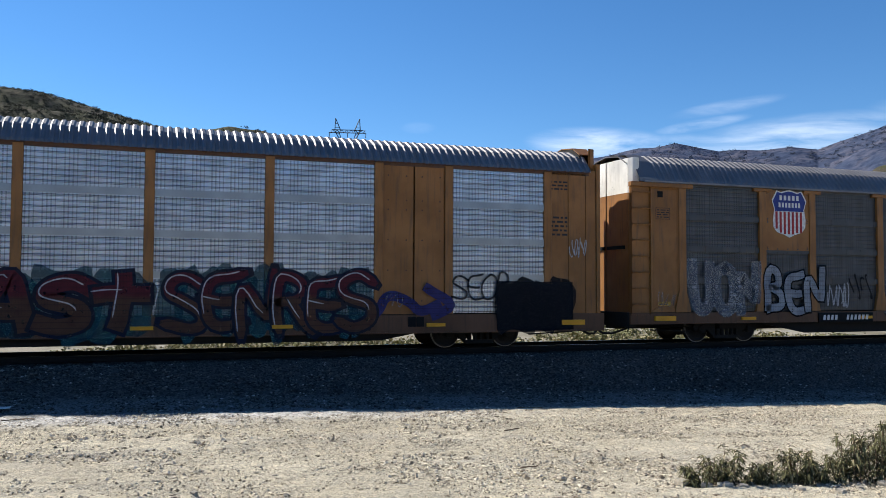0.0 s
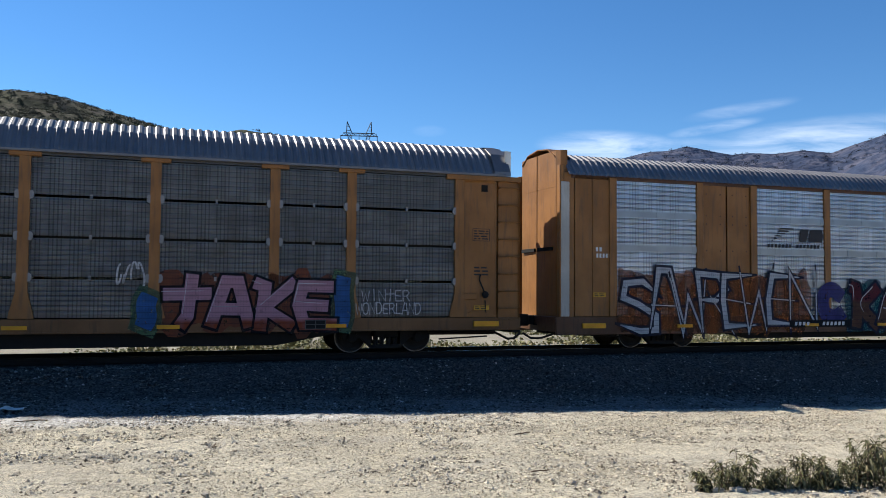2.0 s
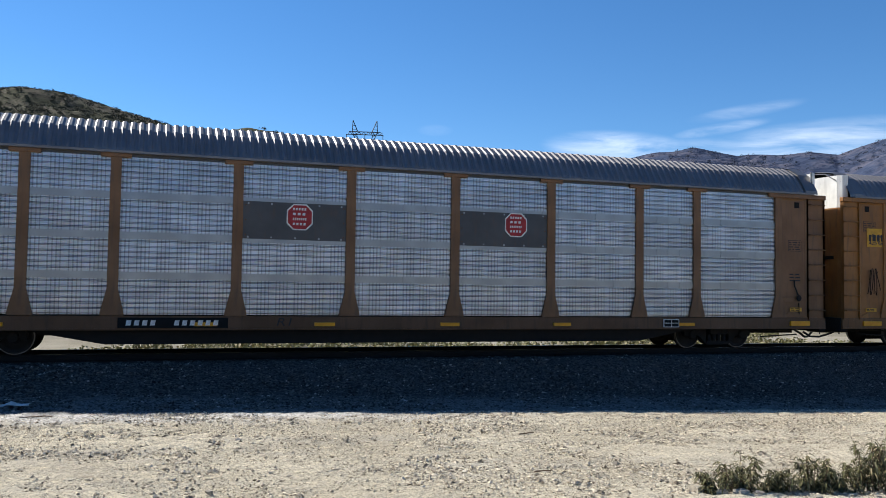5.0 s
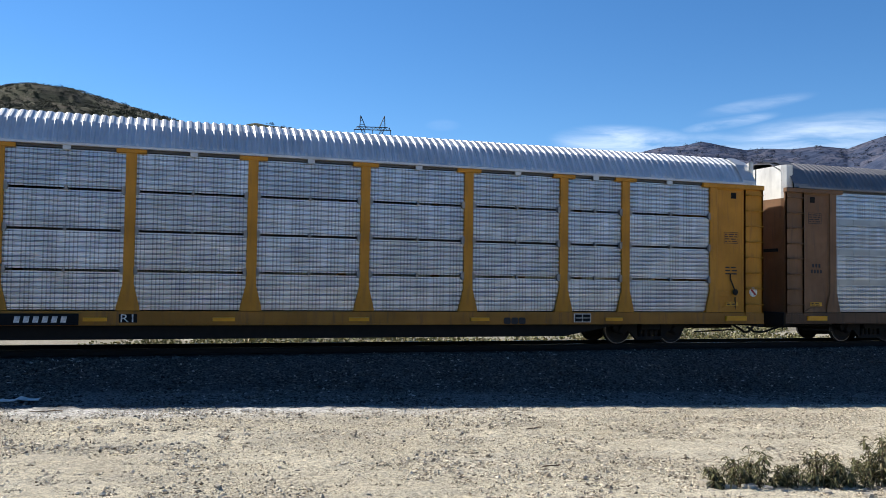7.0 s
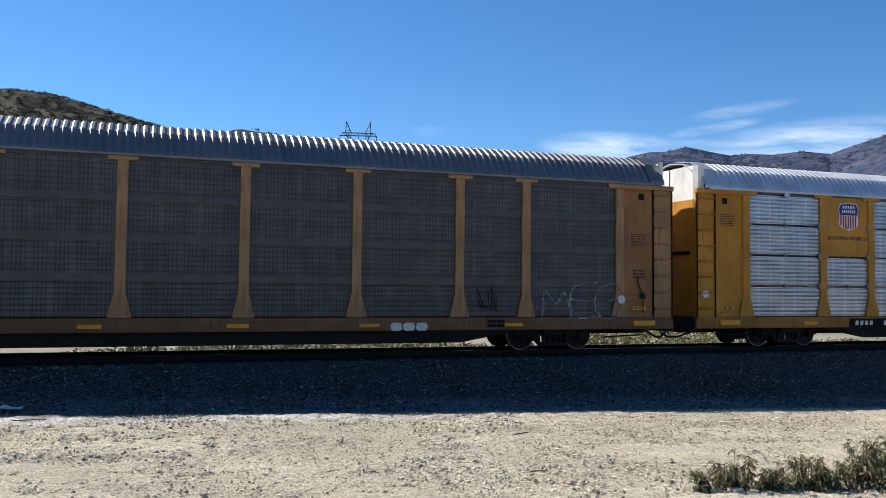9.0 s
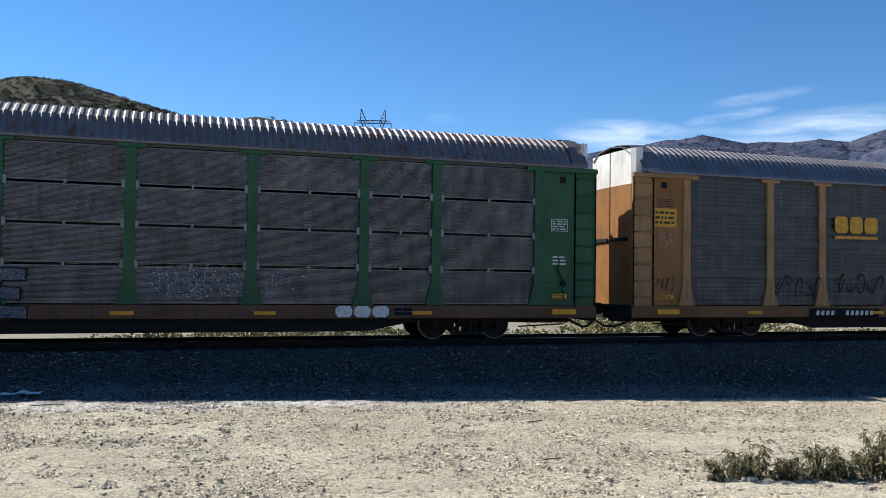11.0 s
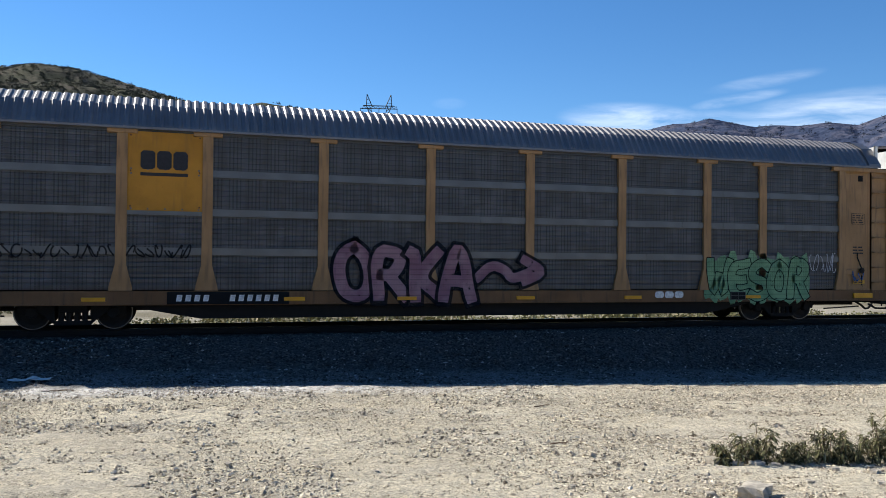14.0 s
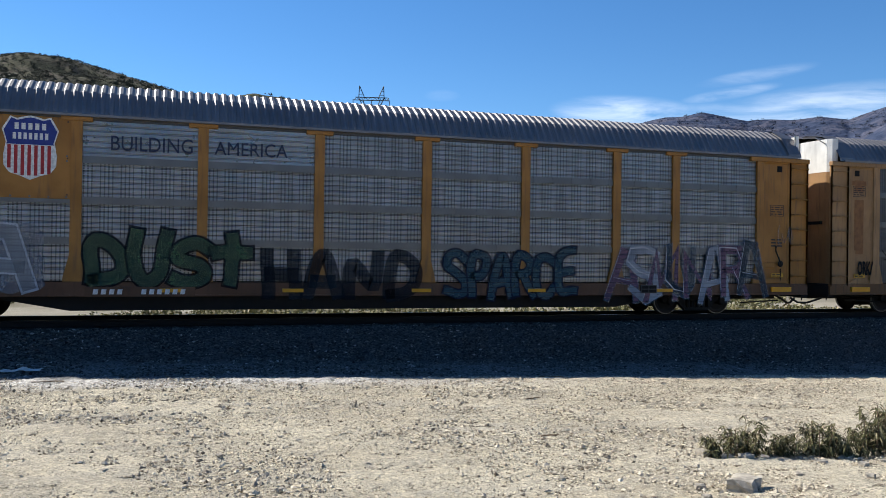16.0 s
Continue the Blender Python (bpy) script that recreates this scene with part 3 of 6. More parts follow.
for name, line, r0, r1, label in (("spur", SPUR, 420, 640, "olive scrub spur below the far mountain"), ("unseen_hills", BACK_HILLS, 190, 420, "unseen brown scrub hills added behind the road to darken reflections")):
    azs = np.linspace(line[0][0], line[-1][0], 160)
    AZ, RR = np.meshgrid(azs, np.linspace(0, 1.6, 32), indexing="ij")
    DIST = r0 + (r1 - r0) * RR
    SX, SY = DIST * np.sin(np.radians(AZ)), DIST * np.cos(np.radians(AZ))
    up = np.where(RR < 1, RR ** 1.2, 1 - 0.6 * (RR - 1))
    SZ = np.tan(np.radians(np.interp(AZ, *zip(*line)))) * r1 * up + noise_field(SX, SY, 0.03, 4.0) * 3.0 * np.clip(RR * 3, 0, 1) - 6 * (RR < 0.02)
    na, nr = SX.shape
    sf = [(i * nr + j, (i + 1) * nr + j, (i + 1) * nr + j + 1, i * nr + j + 1) for i in range(na - 1) for j in range(nr - 1)]
    tagged(part(name, mesh_of(name, np.stack([SX, SY, SZ], -1).reshape(-1, 3), sf, True), hm.m), label, "hill", kind="structure")

# ---- pylon ----
PYL = Vector((350 * math.sin(radians(13.17)), 350 * math.cos(radians(13.17)), 0))


def pylon():
    base = float(hill_z(np.array([PYL.x]), np.array([PYL.y]))[0]) - 1
    root = tagged(new("pylon"), "steel lattice power pylon with two peaks on the ridge", "pylon")
    root.matrix_basis = pose(PYL.x, PYL.y, base, 0, 0, -13.2)
    steel = plain("pylon_steel", (0.05, 0.055, 0.065), 0.6, 0.2)
    top = math.tan(radians(11.25)) * 350 + EYE - base
    arm = math.tan(radians(10.4)) * 350 + EYE - base
    waist = arm - 9.0
    for s in (-1, 1):
        bm = bmesh.new()
        for dy in (-0.7, 0.7):
            rod(bm, (s * 5.0, dy * 0.6, arm), (s * 1.1, dy, waist), 0.17, 4)
            rod(bm, (s * 3.6, dy * 0.6, arm), (s * 0.9, dy, waist), 0.13, 4)
            rod(bm, (s * 1.1, dy, waist), (s * 4.0, dy * 5, 0), 0.17, 4)
        for i in range(5):
            f, g = i / 5, (i + 1) / 5
            rod(bm, (s * (5.0 - 3.9 * f), 0, arm + (waist - arm) * f), (s * (3.6 - 2.7 * g), 0, arm + (waist - arm) * g), 0.10, 4)
        k = 7
        for i in range(k):
            f, g = i / k, (i + 1) / k
            rod(bm, (s * (1.1 + 2.9 * f), -0.7 - 2.8 * f, waist * (1 - f)), (-s * (1.1 + 2.9 * g), -0.7 - 2.8 * g, waist * (1 - g)), 0.10, 4)
        part("leg", bm, steel, root)
        bm = bmesh.new()
        for dx in (-1.3, 1.3):
            rod(bm, (s * 4.0 + dx, 0, arm), (s * 5.0, 0, top), 0.17, 4)
        for f in (0.3, 0.6):
            rod(bm, (s * (4 + f) - 1.2 * (1 - f), 0, arm + (top - arm) * f), (s * (4 + f) + 1.2 * (1 - f), 0, arm + (top - arm) * f), 0.10, 4)
        part("peak", bm, steel, root)
    bm = bmesh.new()
    for dz in (0, 1.2):
        rod(bm, (-7.8 + dz, 0, arm + dz - 0.6), (7.8 - dz, 0, arm + dz - 0.6), 0.18, 4)
    for i in range(16):
        x = -7.2 + i * 0.96
        rod(bm, (x, 0, arm - 0.6 + (i % 2) * 1.2), (min(x + 0.96, 7.2), 0, arm + 0.6 - (i % 2) * 1.2), 0.11, 4)
    part("crossarm", bm, steel, root)
    for x in (-7.6, 0, 7.6):
        part("insulator", rod(bmesh.new(), (x, 0, arm - 0.6), (x, 0, arm - 2.6), 0.14, 6), steel, root)


pylon()

# ---- the train ----
POSTS = [-9.02, -7.07, -4.25, -1.42, 1.42, 4.25, 7.07, 9.02]   # posts between the bays
EDGE = 11.87                                                    # outer edge of the last bay
HALF = 13.82                                                    # half of the body's length
FLOOR = 0.95


def roof_mesh(eave, half, rise=1.0):
    """Ribbed sheet, arched over the car."""
    prof = [(-1.53, eave), (-1.50, eave + 0.10), (-1.16, eave + 0.60), (-0.72, eave + 0.85), (0, eave + 0.95), (0.72, eave + 0.85), (1.16, eave + 0.60), (1.50, eave + 0.10), (1.53, eave)]
    prof = [(y, eave + (z - eave) * rise) for y, z in prof]
    nrm = [(-1, 0.1), (-0.85, 0.5), (-0.65, 0.75), (-0.35, 0.94), (0, 1), (0.35, 0.94), (0.65, 0.75), (0.85, 0.5), (1, 0.1)]
    pitch = 0.2
    n = int(2 * half / pitch)
    verts, faces = [], []
    k = len(prof)
    for i in range(n):
        x = -half + i * pitch
        for dx, up in ((0.0, 0.0), (0.035, 0.032), (0.10, 0.032), (0.135, 0.0)):
            for (y, z), (ny_, nz_) in zip(prof, nrm):
                verts.append((x + dx, y + ny_ * up, z + nz_ * up))
    m = len(verts) // k
    for i in range(m - 1):
        for j in range(k - 1):
            faces.append((i * k + j, i * k + j + 1, (i + 1) * k + j + 1, (i + 1) * k + j))
    return mesh_of("roof", verts, faces)


def end_sheet_mesh(eave, s):
    """Smooth folded sheet over the last stretch of the roof."""
    prof = [(-1.555, 0.0), (-1.545, 0.11), (-1.20, 0.635), (-0.74, 0.895), (0, 0.995), (0.74, 0.895), (1.20, 0.635), (1.545, 0.11), (1.555, 0.0)]
    verts = [(s * x, y * f, eave + z * g) for x, f, g in ((12.98, 1.0, 1.0), (13.25, 1.0, 1.0), (13.46, 0.985, 0.97)) for y, z in prof]
    k = len(prof)
    faces = [(i * k + j, i * k + j + 1, (i + 1) * k + j + 1, (i + 1) * k + j) for i in range(2) for j in range(k - 1)]
    return mesh_of("roof_end_sheet", verts, faces)


def panel_mesh(w, h, ribs, depth, flat):
    """A pressed sheet w by h with lying ribs: broad flat bands parted by narrow grooves (even corrugation where there are many), folded back round its edge."""
    a, b = (0.04, 0.20) if ribs < 10 else (0.12, 0.36)
    zs = [(0.0, 0.03), (0.0, 0.0), (flat, 0.0)]
    p = (h - 2 * flat) / ribs
    for i in range(ribs):
        z = flat + i * p
        zs += [(z + p * a, 0.0), (z + p * b, -depth), (z + p * (1 - b), -depth), (z + p * (1 - a), 0.0)]
    zs += [(h - flat, 0.0), (h, 0.0), (h, 0.03)]
    verts = [(x, y, z) for x in (-w / 2, w / 2) for z, y in zs]
    k = len(zs)
    faces = [(i, k + i, k + i + 1, i + 1) for i in range(k - 1)]
    return mesh_of("panel", verts, faces)


def post_mesh(foot, low, high):
    bm = bmesh.new()
    if foot:
        prism(bm, [(-0.27, low), (0.27, low), (0.25, low + 0.12), (0.125, low + 0.62), (0.12, high), (-0.12, high), (-0.125, low + 0.62), (-0.25, low + 0.12)], -1.53, -1.40)
    else:
        box(bm, -0.115, 0.115, -1.515, -1.40, low, high, bevel=0.008)
    return bm_mesh("post", bm)


def text_mesh(words, height, bold=0.0, slant=0.0, width=None, depth=0.003):
    """Words as a thin mesh in the x-z plane, facing -y, centred on x and standing on z = 0."""
    cu = bpy.data.curves.new("words", "FONT")
    cu.body, cu.size, cu.offset, cu.shear, cu.extrude, cu.align_x, cu.resolution_u = words, height * 1.42, bold, slant, depth, "CENTER", 3
    ob = bpy.data.objects.new("words", cu)
    scene.collection.objects.link(ob)
    bpy.context.view_layer.update()
    me = bpy.data.meshes.new_from_object(ob.evaluated_get(bpy.context.evaluated_depsgraph_get()))
    bpy.data.objects.remove(ob)
    co = np.empty(len(me.vertices) * 3)
    me.vertices.foreach_get("co", co)
    co = co.reshape(-1, 3)
    if width:
        co[:, 0] *= width / max(1e-6, np.ptp(co[:, 0]))
    co = np.stack([co[:, 0], -co[:, 2], co[:, 1]], -1)
    me.vertices.foreach_set("co", co.ravel())
    me.materials.clear()
    me.update()
    return me


def bars(parent, n, w, h, slant, gaps, material, at):
    """Plain slanted bars in place of letters: n of them over a width w, each a part."""
    step = w / n
    me = cached(("bar", round(step, 4), h, slant), lambda: bm_mesh("bar", prism(bmesh.new(), [(0, 0), (step * 0.60, 0), (step * 0.60 + slant * h, h), (slant * h, h)], -0.004, 0.0)))
    for i in range(n):
        if i not in gaps:
            part("bar", me, material, parent, at=at @ pose(-w / 2 + i * step, 0, 0))


def lines_mesh(rows, w, h, seed=0):
    """Rows of short bars for small print."""
    r = random.Random(seed)
    bm = bmesh.new()
    for i in range(rows):
        z = h - (i + 0.75) * h / rows
        x = -w / 2
        while x < w / 2 - 0.05:
            l = r.uniform(0.06, 0.2)
            box(bm, x, min(x + l, w / 2), -0.003, 0.0, z, z + 0.45 * h / rows)
            x += l + 0.05
    return bm_mesh("small_print", bm)


def wheelset_mesh():
    bm = bmesh.new()
    for s in (-1, 1):
        lathe(bm, [(0.10, s * 0.86), (0.13, s * 0.80), (0.30, s * 0.775), (0.36, s * 0.80), (0.398, s * 0.80), (0.415, s * 0.80), (0.42, s * 0.72), (0.445, s * 0.685), (0.40, s * 0.67),
                   (0.30, s * 0.72), (0.09, s * 0.66)], 28)
    lathe(bm, [(0.085, -0.8), (0.085, 0.8)], 12)
    me = bm_mesh("wheelset", bm)
    me.materials.append(M["wheel"])
    me.materials.append(M["tread"])
    for p in me.polygons:
        r = math.hypot(p.center.x, p.center.z)
        if 0.40 < r < 0.43 and abs(abs(p.center.y) - 0.78) < 0.06:
            p.material_index = 1
    return me


def bogie_frame_mesh(s):
    bm = bmesh.new()
    # drawn in strips to keep the outline clean
    top = [(-1.20, 0.50), (-1.12, 0.60), (-0.70, 0.64), (-0.40, 0.70), (0.40, 0.70), (0.70, 0.64), (1.12, 0.60), (1.20, 0.50)]
    bot = [(-1.16, 0.36), (-0.90, 0.40), (-0.66, 0.38), (-0.40, 0.13), (0.40, 0.13), (0.66, 0.38), (0.90, 0.40), (1.16, 0.36)]
    for i in range(7):
        if i == 3:
            continue
        prism(bm, [bot[i], bot[i + 1], top[i + 1], top[i]], s * 0.98 - 0.07, s * 0.98 + 0.07)
    box(bm, -0.40, 0.40, s * 0.98 - 0.07, s * 0.98 + 0.07, 0.60, 0.72)
    box(bm, -0.40, 0.40, s * 0.98 - 0.09, s * 0.98 + 0.09, 0.12, 0.22)
    for x in (-0.26, -0.09, 0.09, 0.26):
        rod(bm, (x, s * 0.98, 0.2), (x, s * 0.98, 0.62), 0.065, 8)
    for x in (-0.89, 0.89):
        lathe_at = Matrix.Translation((x, 0, 0.42))
        before = set(bm.verts)
        lathe(bm, [(0.13, s * 0.98 - 0.11), (0.15, s * 0.98), (0.11, s * 0.98 + s * 0.13)], 12)
        bmesh.ops.transform(bm, matrix=lathe_at, verts=[v for v in bm.verts if v not in before])
    return bm_mesh("side_frame", bm)


def ladder_mesh():
    """Corner panel of the rack with its raised edges; rungs are parts of their own."""
    bm = bmesh.new()
    box(bm, -0.32, 0.32, -1.53, -1.40, -0.02, 3.88)
    front = [f for f in bm.faces if abs(f.calc_center_median().y + 1.53) < 1e-4]
    bmesh.ops.inset_region(bm, faces=front, thickness=0.06)
    bmesh.ops.translate(bm, verts=list({v for f in front for v in f.verts}), vec=(0, 0.07, 0))
    return bm_mesh("corner_panel", bm)


def end_door_mesh(low, high, s):
    """A rounded door leaf closing the end, s: +1 the right end."""
    bm = bmesh.new()
    plan = [(13.40, -1.36), (13.55, -1.31), (13.62, -1.15), (13.65, -0.6), (13.66, -0.03)]
    for (x0, y0), (x1, y1) in zip(plan, plan[1:]):
        vs = [bm.verts.new((s * x, y, z)) for x, y in ((x0, y0), (x1, y1)) for z in (low, high)]
        inner = [bm.verts.new((s * (x - 0.05), y + 0.02, z)) for x, y in ((x0, y0), (x1, y1)) for z in (low, high)]
        bm.faces.new((vs[0], vs[1], vs[3], vs[2]))
        bm.faces.new((inner[0], inner[2], inner[3], inner[1]))
        bm.faces.new((vs[1], inner[1], inner[3], vs[3]))
        bm.faces.new((vs[0], vs[2], inner[2], inner[0]))
    bmesh.ops.remove_doubles(bm, verts=bm.verts, dist=0.001)
    return bm_mesh("end_door", bm)


def flip(m=None):
    """The other side of a car, turned about the upright axis."""
    return pose(0, 0, 0, 0, 0, 180) @ (m or Matrix())


WHEELS = []
CARS = []
LOOSE = random.Random(77)   # how the sheets hang a little out of true


def autorack(order, label, post, door, sill, panel, roof, eave=4.80, style="gap", ribs=7, foot=True, cap=True, plates=(), door_panels=False, skip=(), end_low=None, band=None, plain_rows=()):
    car = tagged(new("autorack_car"), label, "railcar", "autorack cars of the train")
    car.matrix_basis = pose(X_FIRST - CAR * order + SLACK[order], YC, RAIL)
    CARS.append((car, order))
    P, D, S = M[post], M[door], M[sill]
    top = eave - 0.03
    # underframe
    part("center_sill", cached("csill", lambda: bm_mesh("center_sill", boxes((-13.5, 13.5, -0.33, 0.33, 0.42, 0.90)))), M["under"], car)
    for y in (-1.30, 1.20):
        part("fishbelly_sill", cached("belly", lambda: bm_mesh("fishbelly_sill", prism(bmesh.new(), [(-8.9, 0.62), (-8.75, 0.55), (-7.2, 0.26), (7.2, 0.26), (8.75, 0.55), (8.9, 0.62)], 0.0, 0.1))), M["under"], car, at=pose(0, y, 0))
    part("deck", cached("deck", lambda: bm_mesh("deck", boxes((-13.7, 13.7, -1.40, 1.40, 0.86, 0.93)))), M["under"], car)
    part("upper_deck", cached("udeck", lambda: bm_mesh("upper_deck", boxes((-13.2, 13.2, -1.34, 1.34, 2.80, 2.88)))), M["under"], car)
    for turn in (Matrix(), flip()):
        part("side_sill", cached(("sill", foot), lambda: bm_mesh("side_sill", boxes((-HALF + 0.05, HALF - 0.05, -1.50, -1.40, 0.62 if foot else 0.46, 0.94), (-HALF + 0.05, HALF - 0.05, -1.52, -1.38, 0.60 if foot else 0.44, 0.64 if foot else 0.48), bevel=0.006))), S, car, at=turn)
        part("top_rail", cached(("rail", eave), lambda: bm_mesh("top_rail", boxes((-13.3, 13.3, -1.47, -1.36, top - 0.06, top + 0.06)))), S if not cap else M["band_dark"], car, at=turn)
    # roof
    part("roof", cached(("roof", eave), lambda: roof_mesh(eave, 13.4, 1.0 if foot else 0.78)), M[roof], car)
    if foot:
        for turn in (Matrix(), flip()):
            part("eave_trim", cached(("trim", eave), lambda: bm_mesh("eave_trim", boxes((-13.3, 13.3, -1.575, -1.50, eave - 0.03, eave + 0.045), bevel=0.01))), M[roof], car, at=turn)
        for s in (-1, 1):
            part("roof_end_sheet", cached(("endsheet", eave, s), lambda: end_sheet_mesh(eave, s)), M[roof], car, "smooth folded sheet closing the ribbed roof")
    # posts
    for x in [-EDGE - 0.1] + POSTS + [EDGE + 0.1]:
        me = cached(("post", foot, eave), lambda: post_mesh(foot, FLOOR, top))
        for turn in (Matrix(), flip()):
            ob = part("post", me, P, car, at=turn @ pose(x, 0, 0))
            if cap and abs(x) < 10:
                part("post_cap", cached(("cap", eave), lambda: bm_mesh("post_cap", boxes((-0.34, 0.34, -1.545, -1.42, top - 0.10, top), bevel=0.01))), P, ob)
    # panels
    edges = [-EDGE] + POSTS + [EDGE]
    rows = 4
    h = (top - 0.04 - FLOOR) / rows
    for i, (a, b) in enumerate(zip(edges, edges[1:])):
        if a == -EDGE:
            a -= 0.11
        if b == EDGE:
            b += 0.11
        w = b - a - 0.24
        narrow = w < 2
        for side, turn in enumerate((Matrix(), flip())):
            x = (a + b) / 2
            if narrow and door_panels:
                for lo, hi in ((-w / 2, -0.015), (0.015, w / 2)):
                    bm = boxes((lo, hi, -1.475, -1.42, 0, top - FLOOR))
                    front = [f for f in bm.faces if abs(f.calc_center_median().y + 1.475) < 1e-4]
                    bmesh.ops.inset_region(bm, faces=front, thickness=0.05)
                    bmesh.ops.translate(bm, verts=list({v for f in front for v in f.verts}), vec=(0, 0.018, 0))
                    part("bay_door", bm, D, car, "flat painted steel bay door", turn @ pose(x, 0, FLOOR))
                continue
            for row in range(rows):
                if side == 0 and (i, row) in plates:
                    continue
                if style == "gap":
                    me = cached(("panel", round(w, 2), ribs, eave, side, panel), lambda: panel_mesh(w, h - (0.006 if side else 0.06), ribs, 0.02 if ribs > 9 else 0.007 if panel == "grey" else 0.03, 0.03))
                else:
                    me = cached(("panelb", round(w, 2), ribs, eave, panel), lambda: panel_mesh(w, h - 0.006, ribs, 0.007 if panel == "charcoal" else 0.012 if panel == "silver_dull" else 0.032, 0.02))
                part("panel", me, M["silver_plain" if side == 0 and (i, row) in plain_rows else panel], car, at=turn @ pose(x, -1.44, FLOOR + row * h + 0.02, LOOSE.uniform(-0.55, 0.55), 0, LOOSE.uniform(-0.35, 0.35)))
            if style == "gap":
                if side:
                    continue
                clip = cached("clip", lambda: bm_mesh("panel_clip", prism(bmesh.new(), [(-0.045, -0.10), (0.02, -0.10), (0.05, -0.05), (0.05, 0.05), (0.02, 0.10), (-0.045, 0.10)], -1.53, -1.44)))
                stud = cached("stud", lambda: bm_mesh("panel_clip", boxes((-0.03, 0.03, -1.53, -1.44, -0.05, 0.05))))
                for row in range(1, rows):
                    z = FLOOR + row * h
                    part("panel_clip", clip, M["clip"], car, at=pose(x - w / 2 + 0.03, 0, z))
                    part("panel_clip", clip, M["clip"], car, at=pose(x + w / 2 - 0.03, 0, z) @ Matrix.Diagonal((-1, 1, 1, 1)))
                    part("panel_clip", stud, M["clip"], car, at=pose(x, 0, z))
            else:
                for row in range(1, rows):
                    z = FLOOR + row * h
                    me = cached(("band", round(w, 2)), lambda: bm_mesh("band", boxes((-w / 2, w / 2, -1.496, -1.455, -0.085, 0.085), *[(k - 0.02, k + 0.02, -1.508, -1.49, s * 0.055 - 0.02, s * 0.055 + 0.02) for k in (-w * 0.45, -w * 0.23, 0, w * 0.23, w * 0.45) for s in (-1, 1)])))
                    part("band", me, M[band or "band"], car, at=turn @ pose(x, 0, z))
    # ends: side door panel, ladder corner, header, end doors
    for turn in (Matrix(), flip()):
        for s in (-1, 1):
            k = turn @ pose(0, 0, 0)
            if foot:
                bm = boxes((12.08, 13.06, -1.495, -1.41, 0.95, top - 0.12), bevel=0.006)
                front = [f for f in bm.faces if f.normal.y < -0.9 or (abs(f.calc_center_median().y + 1.495) < 1e-4 and f.calc_area() > 1)]
                bmesh.ops.inset_region(bm, faces=front, thickness=0.09)
                bmesh.ops.translate(bm, verts=list({v for f in front for v in f.verts}), vec=(0, 0.035, 0))
                if s < 0:
                    bmesh.ops.scale(bm, vec=(-1, 1, 1), verts=bm.verts)
                side = part("side_door", bm_mesh("side_door", bm), D, car, at=k)
                bm = prism(bmesh.new(), [(12.05, 0.95), (13.1, 0.95), (12.95, 1.02), (12.9, 1.05), (12.75, 1.10), (12.35, 1.10), (12.2, 1.05)], -1.50, -1.46)
                if s < 0:
                    bmesh.ops.scale(bm, vec=(-1, 1, 1), verts=bm.verts)
                part("kick_plate", bm_mesh("kick_plate", bm), D, side)
                if s > 0:
                    part("latch_box", bm_mesh("latch_box", boxes((12.1, 12.48, -1.53, -1.462, 1.42, 1.58), bevel=0.01)), D, side)
                # flat black plate stands in for the shade inside the hand hole
                bm = boxes((12.62, 12.80, -1.47, -1.455, top - 0.42, top - 0.24))
                if s < 0:
                    bmesh.ops.scale(bm, vec=(-1, 1, 1), verts=bm.verts)
                part("hand_hole_dark", bm_mesh("hand_hole_dark", bm), M["black"], side)
                corner = part("corner_panel", cached("corner", ladder_mesh), P, car, at=k @ pose(s * 13.41, 0, 0.90))
                for r in range(8):
                    part("rung", cached("rung", lambda: bm_mesh("rung", rod(rod(rod(bmesh.new(), (-0.28, -1.58, 0), (0.28, -1.58, 0), 0.02), (-0.28, -1.58, 0), (-0.28, -1.46, 0), 0.02), (0.28, -1.58, 0), (0.28, -1.46, 0), 0.02))), P, corner, at=pose(0, 0, 0.28 + r * 0.47))
                bm = boxes((11.6, 13.76, -1.56, -1.40, top - 0.13, top), bevel=0.01)
                if s < 0:
                    bmesh.ops.scale(bm, vec=(-1, 1, 1), verts=bm.verts)
                part("header", bm_mesh("header", bm), P, car, at=k)
            else:
                for q in ((11.99, 12.62, -1.47, -1.41, 0.95, top), (12.64, 13.18, -1.47, -1.41, 0.95, top), (13.2, 13.52, -1.46, -1.38, 0.7, top + 0.1), (13.54, 13.66, -1.48, -1.3, 0.7, top + 0.3)):
                    x0, x1 = sorted((s * q[0], s * q[1]))
                    part("side_plate", boxes((x0, x1, *q[2:]), bevel=0.006), D, car, at=k)
    for s in (-1, 1):
        split = end_low or (eave - 0.32)
        for turn in (False, True):
            m = Matrix()
            ss = s
            if turn:
                m, ss = flip(), -s
            leaf = part("end_door", cached(("edoor", split, ss), lambda: end_door_mesh(0.93, split, ss)), D, car, at=m)
            part("latch_bar", cached(("lbar", ss), lambda: bm_mesh("latch_bar", boxes((min(ss * 13.62, ss * 13.71), max(ss * 13.62, ss * 13.71), -1.0, -0.1, 2.82, 2.92)))), M["black"], leaf)
            part("upper_panel", cached(("edoor", split, eave, ss), lambda: end_door_mesh(split + 0.004, eave + 0.72, ss)), M["white"] if foot else D, leaf, "white upper band of the end door" if foot else "")
        # roof end plate
        bm = bmesh.new()
        pts = [(-1.45, eave), (-1.12, eave + 0.55), (-0.70, eave + 0.78), (0, eave + 0.86), (0.70, eave + 0.78), (1.12, eave + 0.55), (1.45, eave)]
        a = [bm.verts.new((s * 13.16, y, z)) for y, z in pts]
